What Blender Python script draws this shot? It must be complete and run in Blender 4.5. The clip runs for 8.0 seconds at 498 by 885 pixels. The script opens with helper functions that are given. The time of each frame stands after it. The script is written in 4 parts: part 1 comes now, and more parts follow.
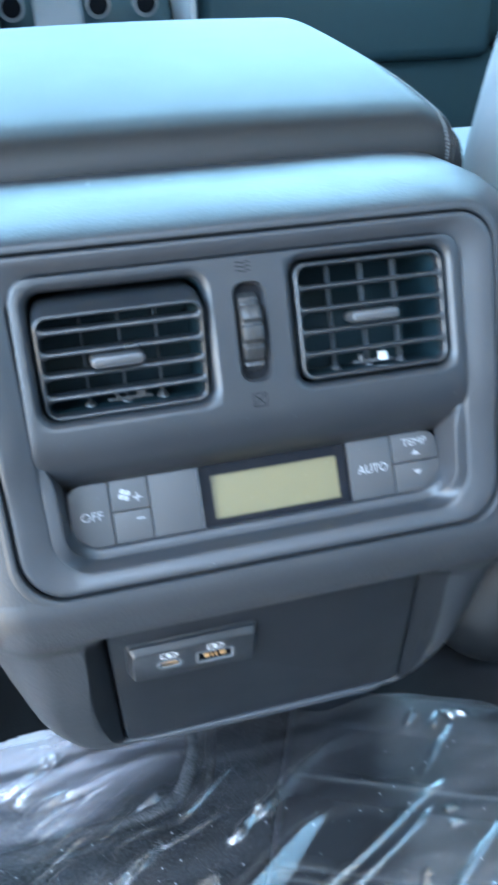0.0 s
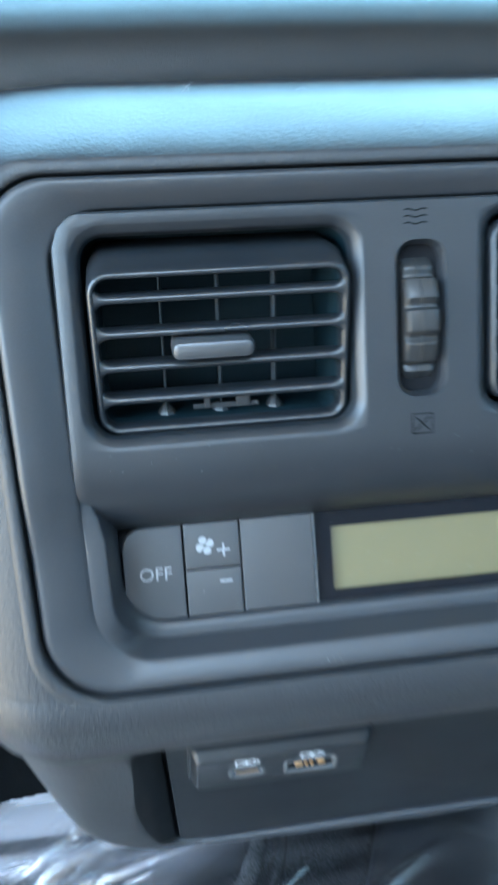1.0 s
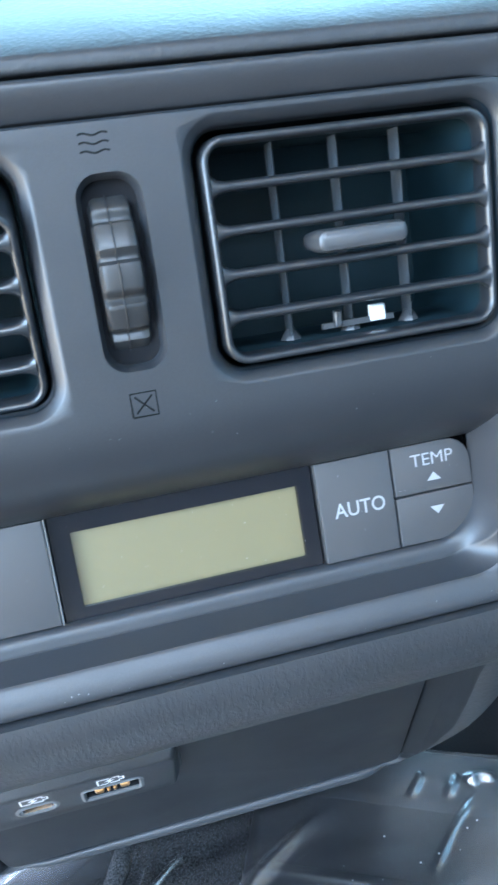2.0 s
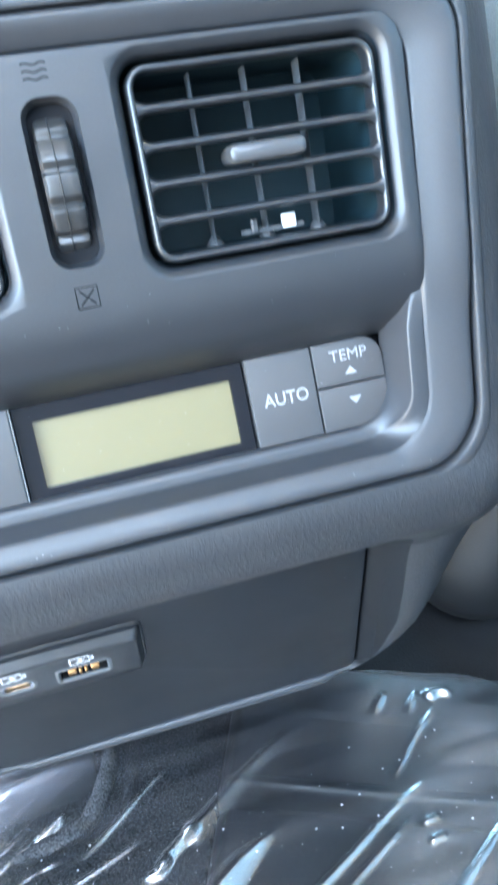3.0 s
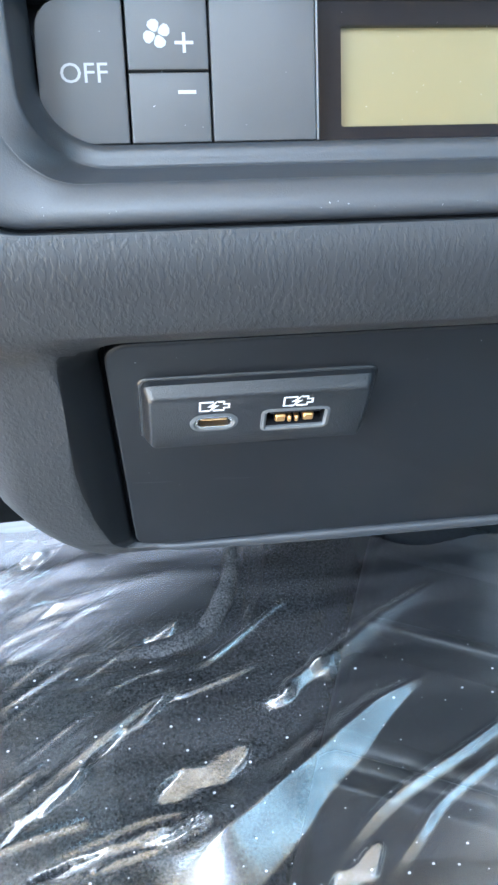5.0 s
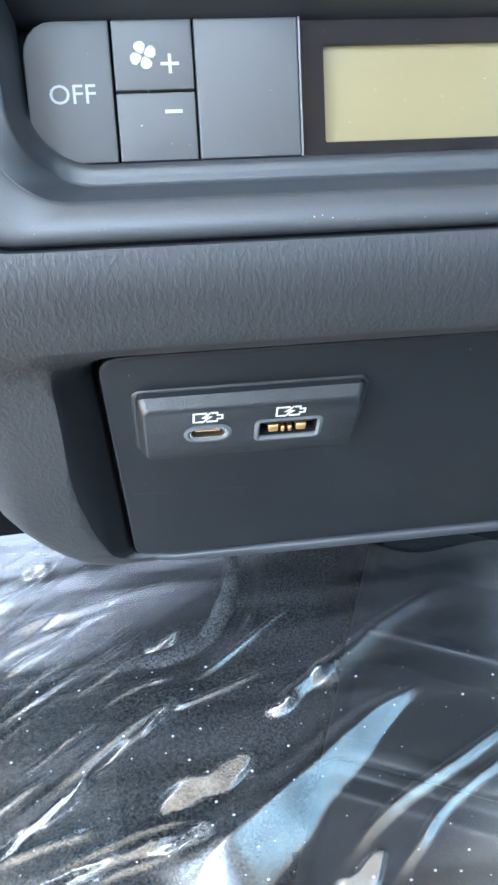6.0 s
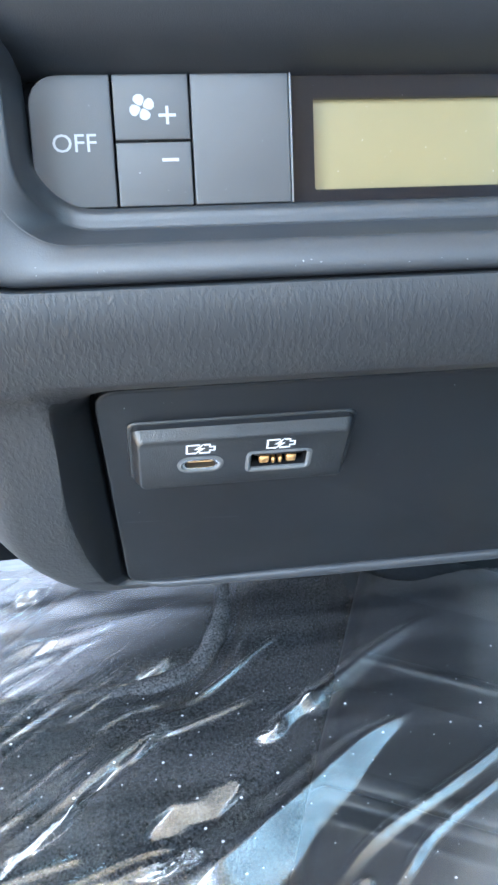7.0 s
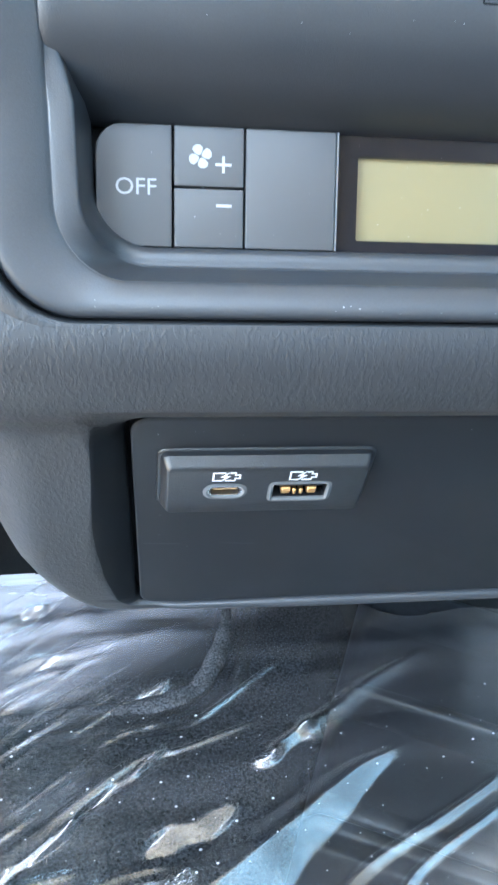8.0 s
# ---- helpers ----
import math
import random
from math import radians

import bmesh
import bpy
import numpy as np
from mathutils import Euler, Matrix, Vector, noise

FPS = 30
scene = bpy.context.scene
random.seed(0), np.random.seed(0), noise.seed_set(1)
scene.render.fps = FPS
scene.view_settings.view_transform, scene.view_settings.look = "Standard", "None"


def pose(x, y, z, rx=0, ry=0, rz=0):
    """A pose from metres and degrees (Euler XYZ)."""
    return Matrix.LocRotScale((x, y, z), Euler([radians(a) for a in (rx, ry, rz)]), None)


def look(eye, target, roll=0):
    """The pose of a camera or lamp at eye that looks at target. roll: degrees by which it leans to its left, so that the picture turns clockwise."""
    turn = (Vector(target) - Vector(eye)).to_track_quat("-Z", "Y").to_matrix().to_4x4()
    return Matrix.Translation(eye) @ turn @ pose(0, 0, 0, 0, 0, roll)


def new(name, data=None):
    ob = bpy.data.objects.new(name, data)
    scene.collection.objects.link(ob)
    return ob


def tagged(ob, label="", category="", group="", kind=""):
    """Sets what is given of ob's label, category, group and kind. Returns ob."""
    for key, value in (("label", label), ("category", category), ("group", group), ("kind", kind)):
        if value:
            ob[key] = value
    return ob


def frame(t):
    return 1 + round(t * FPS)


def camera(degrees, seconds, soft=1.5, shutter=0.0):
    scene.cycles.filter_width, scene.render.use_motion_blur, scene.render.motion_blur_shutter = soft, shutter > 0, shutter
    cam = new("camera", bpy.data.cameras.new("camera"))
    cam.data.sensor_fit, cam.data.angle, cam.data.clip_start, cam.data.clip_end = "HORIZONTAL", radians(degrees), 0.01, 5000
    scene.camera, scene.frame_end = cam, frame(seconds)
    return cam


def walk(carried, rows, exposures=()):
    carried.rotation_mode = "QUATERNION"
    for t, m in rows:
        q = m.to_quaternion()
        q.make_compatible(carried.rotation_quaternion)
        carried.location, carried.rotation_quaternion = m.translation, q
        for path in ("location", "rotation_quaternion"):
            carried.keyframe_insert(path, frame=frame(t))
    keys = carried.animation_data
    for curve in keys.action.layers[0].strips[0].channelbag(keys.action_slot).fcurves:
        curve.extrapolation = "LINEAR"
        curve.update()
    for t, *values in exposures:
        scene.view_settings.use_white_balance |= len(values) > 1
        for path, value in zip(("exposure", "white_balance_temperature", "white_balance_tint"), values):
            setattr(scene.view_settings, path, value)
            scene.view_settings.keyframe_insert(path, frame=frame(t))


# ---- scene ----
cam = camera(34.4, 8.0, soft=2.6, shutter=0.5)
PATH = [
    (0, (-0.0713, -0.2472, 0.3858), (0.1422, 0.5872, -0.1222), -1.70),
    (0.3, (-0.0792, -0.2306, 0.3902), (0.0928, 0.6168, -0.1121), -1.46),
    (0.5, (-0.0805, -0.2197, 0.3861), (0.0679, 0.6293, -0.1209), -0.81),
    (0.8, (-0.0736, -0.1877, 0.3604), (0.0764, 0.6560, -0.1551), -0.11),
    (1, (-0.0680, -0.1537, 0.3465), (0.0595, 0.6892, -0.1761), -0.09),
    (1.2, (-0.0666, -0.1285, 0.3409), (0.0533, 0.7048, -0.1987), -0.81),
    (1.5, (-0.0339, -0.1246, 0.3349), (0.1210, 0.6917, -0.2215), -1.63),
    (1.7, (-0.0150, -0.1297, 0.3329), (0.1516, 0.6789, -0.2314), -2.66),
    (2, (-0.0138, -0.1268, 0.3342), (0.1789, 0.6592, -0.2532), -2.83),
    (2.2, (-0.0100, -0.1299, 0.3388), (0.1875, 0.6538, -0.2502), -3.27),
    (3.3, (-0.0128, -0.1737, 0.3099), (0.1887, 0.6153, -0.2705), -4.67),
    (3.5, (-0.0452, -0.1695, 0.2913), (0.1336, 0.6312, -0.2805), -2.09),
    (3.8, (-0.0610, -0.1505, 0.2674), (0.0751, 0.6204, -0.3548), 1.73),
    (4, (-0.0624, -0.1492, 0.2641), (0.0722, 0.6019, -0.3822), 2.16),
    (4.5, (-0.0625, -0.1446, 0.2569), (0.0676, 0.5891, -0.4099), 2.91),
    (6, (-0.0594, -0.1471, 0.2588), (0.0624, 0.5969, -0.3982), 1.41),
    (6.5, (-0.0588, -0.1493, 0.2617), (0.0648, 0.6034, -0.3850), 1.37),
    (7, (-0.0594, -0.1506, 0.2639), (0.0723, 0.6121, -0.3694), 2.18),
    (7.5, (-0.0676, -0.1517, 0.2650), (0.0739, 0.6190, -0.3561), 4.21),
    (8, (-0.0696, -0.1561, 0.2697), (0.0759, 0.6264, -0.3358), 5.82),
]
walk(cam, [(t, look(eye, target, roll)) for t, eye, target, roll in PATH],
     exposures=[(0.0, 3.82, 5110, 4), (0.5, 3.62, 5290, 3), (1.0, 3.50, 5120, -1), (1.5, 3.62, 5150, 1), (1.7, 3.67, 5170, 3), (2.2, 3.92, 5190, 4), (3.3, 4.45, 5450, 5), (3.5, 4.40, 5500, 5), (4.0, 4.16, 5590, 5), (4.5, 4.1, 5640, 5), (7.0, 4.10, 5570, 5), (8.0, 4.12, 5500, 4)])

# ---- light: open daylight that comes in through the car's windows ----
world = bpy.data.worlds.new("sky")
scene.world = world
world.use_nodes = True
wn = world.node_tree
sky = wn.nodes.new("ShaderNodeTexSky")
sky.sky_type = "NISHITA"
sky.sun_disc = False
sky.sun_elevation, sky.sun_rotation = radians(72), radians(235)
wn.links.new(sky.outputs[0], wn.nodes["Background"].inputs[0])
wn.nodes["Background"].inputs[1].default_value = 0.12

sun_data = bpy.data.lights.new("sun", "SUN")
sun_data.energy, sun_data.angle, sun_data.color = 5.0, radians(0.5), (1.0, 0.93, 0.82)
sun = new("sun", sun_data)
sun.matrix_world = look((0, 0, 0), (-math.sin(radians(235)) * math.cos(radians(72)), -math.cos(radians(235)) * math.cos(radians(72)), -math.sin(radians(72))))


def window_light(name, eye, target, wide, high, watts, colour):
    data = bpy.data.lights.new(name, "AREA")
    data.shape, data.size, data.size_y = "RECTANGLE", wide, high
    data.energy, data.color = watts, colour
    lamp = new(name, data)
    lamp.matrix_world = look(eye, target)
    return lamp


DAY = (0.74, 0.92, 1.0)
window_light("windscreen_light", (0.22, 1.34, 0.93), (0.06, 0.2, 0.30), 1.42, 0.55, 3.3, (0.53, 0.85, 0.93))
window_light("side_window_light", (-0.77, 0.30, 0.83), (0.1, 0.2, 0.2), 1.1, 0.36, 0.6, DAY)
window_light("side_window_light", (0.77, 0.30, 0.83), (-0.1, 0.2, 0.2), 1.1, 0.36, 0.09, DAY)
window_light("side_window_light", (0.77, -0.52, 0.83), (0.0, -0.3, 0.1), 0.88, 0.28, 0.26, (0.70, 0.95, 1.0))
window_light("open_door_light", (-0.79, -0.66, 0.78), (0.3, -0.26, 0.25), 0.90, 0.46, 1.85, DAY)
window_light("sunlit_ground_light", (-0.79, -0.45, 0.40), (-0.10, 0.0, 0.22), 0.9, 0.34, 0.75, (1.0, 0.74, 0.50))
window_light("rear_window_light", (0, -1.58, 0.86), (0, 0.0, 0.25), 1.1, 0.40, 0.2, DAY)
window_light("roof_window_light", (-0.13, -0.72, 1.15), (-0.13, -0.60, 0.0), 0.44, 0.42, 1.05, (0.86, 0.95, 1.0))

# ---- materials ----


def material(name, base, rough=0.5, metal=0.0, vary=0.15, vary_scale=40.0, grain=0.0, grain_scale=900.0, bump=0.0, bump_scale=1500.0,
             bump_kind="noise", spec=0.5, stretch=(1, 1, 1), rough_vary=0.08, coat=0.0):
    m = bpy.data.materials.new(name)
    m.use_nodes = True
    t = m.node_tree
    n, link = t.nodes, t.links.new
    bsdf = n["Principled BSDF"]
    bsdf.inputs["Roughness"].default_value, bsdf.inputs["Metallic"].default_value = rough, metal
    bsdf.inputs["Specular IOR Level"].default_value = spec
    bsdf.inputs["Coat Weight"].default_value = coat
    bsdf.inputs["Coat Roughness"].default_value = 0.08
    where = n.new("ShaderNodeTexCoord").outputs["Object"]
    if stretch != (1, 1, 1):
        mp = n.new("ShaderNodeMapping")
        mp.inputs["Scale"].default_value = stretch
        link(where, mp.inputs[0])
        where = mp.outputs[0]

    def noise_tex(scale, detail):
        k = n.new("ShaderNodeTexNoise")
        k.inputs["Scale"].default_value, k.inputs["Detail"].default_value = scale, detail
        link(where, k.inputs["Vector"])
        return k.outputs["Fac"]

    big, fine = noise_tex(vary_scale, 4), noise_tex(grain_scale, 3)
    mix = n.new("ShaderNodeMix")
    mix.data_type = "RGBA"
    lo, hi = [c * (1 - vary) for c in base], [min(1, c * (1 + vary)) for c in base]
    mix.inputs[6].default_value, mix.inputs[7].default_value = (*lo, 1), (*hi, 1)
    link(big, mix.inputs[0])
    colour = mix.outputs[2]
    if grain:
        mix2 = n.new("ShaderNodeMix")
        mix2.data_type, mix2.blend_type = "RGBA", "OVERLAY"
        mix2.inputs[0].default_value = grain
        link(colour, mix2.inputs[6])
        ramp = n.new("ShaderNodeMapRange")
        ramp.inputs[1].default_value, ramp.inputs[2].default_value = 0.3, 0.7
        link(fine, ramp.inputs[0])
        comb = n.new("ShaderNodeCombineColor")
        for i in range(3):
            link(ramp.outputs[0], comb.inputs[i])
        link(comb.outputs[0], mix2.inputs[7])
        colour = mix2.outputs[2]
    link(colour, bsdf.inputs["Base Color"])
    if rough_vary:
        r = n.new("ShaderNodeMapRange")
        r.inputs[3].default_value, r.inputs[4].default_value = max(0.02, rough - rough_vary), min(1, rough + rough_vary)
        link(big, r.inputs[0])
        link(r.outputs[0], bsdf.inputs["Roughness"])
    if bump:
        b = n.new("ShaderNodeBump")
        b.inputs["Strength"].default_value, b.inputs["Distance"].default_value = bump, 0.0004
        if bump_kind == "leather":
            # long creases that run one way, broken up by a finer pebble
            warp = n.new("ShaderNodeTexNoise")
            warp.inputs["Scale"].default_value = 420
            link(where, warp.inputs["Vector"])
            shift = n.new("ShaderNodeVectorMath")
            shift.operation = "MULTIPLY_ADD"
            shift.inputs[1].default_value = (0.0016, 0.0016, 0.0016)
            link(warp.outputs["Color"], shift.inputs[0])
            link(where, shift.inputs[2])
            vo = n.new("ShaderNodeTexVoronoi")
            vo.feature = "DISTANCE_TO_EDGE"
            vo.inputs["Scale"].default_value = bump_scale
            link(shift.outputs[0], vo.inputs["Vector"])
            cut_off = n.new("ShaderNodeMapRange")
            cut_off.inputs[2].default_value = 0.13
            link(vo.outputs["Distance"], cut_off.inputs[0])
            add = n.new("ShaderNodeMath")
            add.operation = "MULTIPLY_ADD"
            add.inputs[1].default_value = 0.25
            link(noise_tex(bump_scale * 3.2, 3), add.inputs[0])
            link(cut_off.outputs[0], add.inputs[2])
            link(add.outputs[0], b.inputs["Height"])
        elif bump_kind == "creased":
            # fine meandering wrinkles at two sizes
            lines = []
            for size in (1.0, 1.7):
                soft_edge = n.new("ShaderNodeMapRange")
                soft_edge.interpolation_type = "SMOOTHSTEP"
                soft_edge.inputs[1].default_value, soft_edge.inputs[2].default_value = 0.50, 0.64
                link(noise_tex(bump_scale * size, 2), soft_edge.inputs[0])
                lines.append(soft_edge.outputs[0])
            both = n.new("ShaderNodeMath")
            both.operation = "MAXIMUM"
            link(lines[0], both.inputs[0])
            link(lines[1], both.inputs[1])
            pebble = n.new("ShaderNodeMath")
            pebble.operation = "MULTIPLY_ADD"
            pebble.inputs[1].default_value = 0.2
            link(noise_tex(bump_scale * 4, 2), pebble.inputs[0])
            link(both.outputs[0], pebble.inputs[2])
            link(pebble.outputs[0], b.inputs["Height"])
        else:
            link(noise_tex(bump_scale, 3), b.inputs["Height"])
        link(b.outputs[0], bsdf.inputs["Normal"])
    return m


def see_through(name, rough, tint, gloss_max=1.0, bump=0.0):
    """A thin clear sheet: it lets the light pass and mirrors by Fresnel."""
    m = bpy.data.materials.new(name)
    m.use_nodes = True
    t = m.node_tree
    n, link = t.nodes, t.links.new
    n.remove(n["Principled BSDF"])
    clear, gloss, mixer, fres = (n.new("ShaderNodeBsdfTransparent"), n.new("ShaderNodeBsdfGlossy"), n.new("ShaderNodeMixShader"), n.new("ShaderNodeFresnel"))
    clear.inputs[0].default_value = (*tint, 1)
    gloss.inputs["Roughness"].default_value = rough
    fres.inputs["IOR"].default_value = 1.55
    up = n.new("ShaderNodeMath")
    up.operation, up.use_clamp = "MULTIPLY", True
    up.inputs[1].default_value = 2.0 * gloss_max
    link(fres.outputs[0], up.inputs[0])
    link(clear.outputs[0], mixer.inputs[1])
    link(gloss.outputs[0], mixer.inputs[2])
    milky, haze = n.new("ShaderNodeMixShader"), n.new("ShaderNodeBsdfDiffuse")
    # dusty and crumpled where it is bunched up on one side
    spot, patch, split, far_side, dust = n.new("ShaderNodeTexCoord"), n.new("ShaderNodeTexNoise"), n.new("ShaderNodeVectorMath"), n.new("ShaderNodeMapRange"), n.new("ShaderNodeMath")
    turn = n.new("ShaderNodeMapping")
    turn.inputs["Rotation"].default_value, turn.inputs["Scale"].default_value = (0, 0, radians(-33)), (0.09, 1, 1)
    link(spot.outputs["Object"], turn.inputs[0])
    link(turn.outputs[0], patch.inputs["Vector"])
    patch.inputs["Scale"].default_value, patch.inputs["Detail"].default_value = 75, 4
    link(spot.outputs["Object"], split.inputs[0])
    split.operation = "DOT_PRODUCT"
    split.inputs[1].default_value = (-0.43, 0.905, 0.0)
    link(split.outputs["Value"], far_side.inputs[0])
    far_side.inputs[1].default_value, far_side.inputs[2].default_value = 0.074, 0.112
    far_side.inputs[3].default_value, far_side.inputs[4].default_value = 0.022, 0.34
    dust.operation = "MULTIPLY"
    link(far_side.outputs[0], dust.inputs[0])
    streak = n.new("ShaderNodeMapRange")
    streak.inputs[1].default_value, streak.inputs[2].default_value = 0.40, 0.66
    streak.inputs[3].default_value, streak.inputs[4].default_value = 0.12, 1.0
    link(patch.outputs["Fac"], streak.inputs[0])
    link(streak.outputs[0], dust.inputs[1])
    link(dust.outputs[0], milky.inputs[0])
    # dull and clean patches break up the mirror
    dull, clean = n.new("ShaderNodeMapRange"), n.new("ShaderNodeMath")
    dull.inputs[1].default_value, dull.inputs[2].default_value = 0.36, 0.58
    dull.inputs[3].default_value, dull.inputs[4].default_value = 0.72, 1.1
    clean.operation = "MULTIPLY"
    link(patch.outputs["Fac"], dull.inputs[0])
    link(up.outputs[0], clean.inputs[0])
    link(dull.outputs[0], clean.inputs[1])
    link(clean.outputs[0], mixer.inputs[0])
    haze.inputs[0].default_value = (0.82, 0.80, 0.87, 1)
    link(mixer.outputs[0], milky.inputs[1])
    link(haze.outputs[0], milky.inputs[2])
    link(milky.outputs[0], n["Material Output"].inputs[0])
    if bump:
        b, k, tc = n.new("ShaderNodeBump"), n.new("ShaderNodeTexNoise"), n.new("ShaderNodeTexCoord")
        k.inputs["Scale"].default_value = 60
        k.inputs["Detail"].default_value = 2
        mp = n.new("ShaderNodeMapping")
        mp.inputs["Rotation"].default_value = (0, 0, radians(-33))
        mp.inputs["Scale"].default_value = (0.16, 1.0, 1.0)
        link(tc.outputs["Object"], mp.inputs[0])
        b.inputs["Strength"].default_value, b.inputs["Distance"].default_value = bump, 0.003
        link(mp.outputs[0], k.inputs["Vector"])
        link(k.outputs["Fac"], b.inputs["Height"])
        for sh in (gloss, fres):
            link(b.outputs[0], sh.inputs["Normal"])
    return m


GREY = (0.0216, 0.0228, 0.0253)
LEATHER = material("grained_vinyl", GREY, 0.50, spec=0.42, vary=0.10, bump=0.16, bump_scale=620, bump_kind="creased", stretch=(1.0, 1.0, 0.42))
LID_HIDE = material("smooth_hide", (0.0128, 0.0126, 0.0126), 0.54, spec=0.25, vary=0.06, rough_vary=0.03, bump=0.14, bump_scale=900, bump_kind="leather")
PLASTIC = material("matt_plastic", (0.024, 0.0255, 0.029), 0.43, vary=0.08, grain=0.10, grain_scale=2500, bump=0.10, bump_scale=3500)
PANEL_PLASTIC = material("fine_plastic", (0.016, 0.0175, 0.0205), 0.40, spec=0.50, vary=0.10, grain=0.10, grain_scale=2500, bump=0.12, bump_scale=3800)
LOWER_PLASTIC = material("lower_plastic", (0.0076, 0.0086, 0.0108), 0.44, spec=0.32, vary=0.12, grain=0.10, grain_scale=2500, bump=0.12, bump_scale=3800)
BUTTON = material("button_plastic", (0.037, 0.0365, 0.0378), 0.52, vary=0.06, bump=0.08, bump_scale=4200)
DARK = material("black_plastic", (0.008, 0.019, 0.025), 0.6, spec=0.2, vary=0.15)
BLACK = material("port_black", (0.005, 0.005, 0.006), 0.5, spec=0.2, vary=0.1)
GAP = material("shadow_gap", (0.006, 0.006, 0.007), 0.8, spec=0.1)
SLAT = material("vent_plastic", (0.013, 0.0145, 0.017), 0.30, spec=0.6, vary=0.08)
VANE = material("vane_plastic", (0.045, 0.05, 0.056), 0.4, vary=0.08)
KNOB = material("knob_satin", (0.050, 0.051, 0.054), 0.34, vary=0.08, metal=0.2)
WHEEL = material("wheel_satin", (0.022, 0.022, 0.0225), 0.38, vary=0.12, metal=0.15)
GLOSS_BLACK = material("gloss_black", (0.007, 0.007, 0.009), 0.16, vary=0.2, rough_vary=0.04, spec=0.18)
LCD = material("display_glass", (0.118, 0.099, 0.047), 0.30, vary=0.10, vary_scale=26, rough_vary=0.02, coat=0.9)
PRINT = material("white_print", (0.22, 0.224, 0.23), 0.55, vary=0.05)
PRINT_WHITE = material("bright_print", (0.62, 0.63, 0.65), 0.5, vary=0.04)
SCUFF = material("scuffed_plastic", (0.075, 0.08, 0.085), 0.6)
# the body's own plastic, coloured darker to imitate shade in the pocket
SHADED_POCKET = material("shaded_pocket", (0.006, 0.0068, 0.0082), 0.5, spec=0.2, vary=0.15, bump=0.1, bump_scale=3000)
MODULE = material("socket_plastic", (0.0085, 0.0092, 0.011), 0.40, spec=0.65, vary=0.10, grain=0.30, grain_scale=2600, bump=0.30, bump_scale=2600)
STEEL = material("steel", (0.62, 0.62, 0.64), 0.28, metal=1.0, vary=0.06)
SHELL = material("socket_rim", (0.115, 0.118, 0.122), 0.36, metal=0.4, vary=0.06)
GOLD = material("gold_contact", (0.76, 0.44, 0.18), 0.30, metal=1.0)
CARPET = material("carpet", (0.030, 0.031, 0.034), 0.95, vary=0.4, vary_scale=70, grain=0.95, grain_scale=1100, bump=1.0, bump_scale=1300, spec=0.1)
RUBBER = material("rubber_mat", (0.013, 0.0145, 0.0175), 0.44, vary=0.25, vary_scale=25, grain=0.3, grain_scale=500, bump=0.2, bump_scale=900)
FILM = see_through("clear_film", 0.25, (0.93, 0.95, 0.96), gloss_max=2.0, bump=0.07)
FILM_SPECK = material("film_speck", (0.30, 0.31, 0.33), 0.5)
SPECK = material("white_speck", (0.30, 0.305, 0.32), 0.6)
OLIVE = material("olive_trim", (0.11, 0.11, 0.085), 0.7, vary=0.15, bump=0.3, bump_scale=700)
PAPER = material("brown_paper", (0.52, 0.40, 0.27), 0.9, vary=0.12, vary_scale=15, bump=0.3, bump_scale=300, spec=0.2)
BEIGE = material("beige_cloth", (0.22, 0.205, 0.185), 0.9, vary=0.08, bump=0.5, bump_scale=800, spec=0.2)
ROOF = material("roof_cloth", (0.40, 0.36, 0.29), 0.9, vary=0.06, bump=0.4, bump_scale=800, spec=0.2)
DASH = material("dash_trim", (0.045, 0.08, 0.09), 0.6, vary=0.12, bump=0.2, bump_scale=900)
DUCT = material("duct_plastic", (0.009, 0.0095, 0.011), 0.6, spec=0.3, vary=0.2, bump=0.1, bump_scale=900)
BINDING = material("carpet_binding", (0.034, 0.034, 0.036), 0.95, vary=0.4, vary_scale=120, grain=0.8, grain_scale=1300, bump=1.0, bump_scale=1500, spec=0.1)
TRIM = material("dark_trim", (0.035, 0.036, 0.039), 0.55, vary=0.15, bump=0.2, bump_scale=900)
SKIRT = material("skirt_plastic", (0.0085, 0.0088, 0.0095), 0.55, vary=0.15, bump=0.2, bump_scale=900)
SEAT_HIDE = material("seat_hide", (0.25, 0.255, 0.26), 0.45, vary=0.12, bump=0.5, bump_scale=500, bump_kind="leather")
CLIP = material("white_plastic", (0.62, 0.64, 0.66), 0.4)
COLUMN = material("grey_trim", (0.17, 0.178, 0.18), 0.6, vary=0.1)
THREAD = material("thread", (0.13, 0.135, 0.14), 0.7)
SILVER = material("silver_trim", (0.33, 0.34, 0.335), 0.45, vary=0.06)


def tinted_pane(name, tint):
    m = bpy.data.materials.new(name)
    m.use_nodes = True
    n, link = m.node_tree.nodes, m.node_tree.links.new
    n.remove(n["Principled BSDF"])
    clear, gloss, mixer = n.new("ShaderNodeBsdfTransparent"), n.new("ShaderNodeBsdfGlossy"), n.new("ShaderNodeMixShader")
    clear.inputs[0].default_value = (*tint, 1)
    gloss.inputs["Roughness"].default_value = 0.02
    mixer.inputs[0].default_value = 0.05
    link(clear.outputs[0], mixer.inputs[1])
    link(gloss.outputs[0], mixer.inputs[2])
    link(mixer.outputs[0], n["Material Output"].inputs[0])
    return m


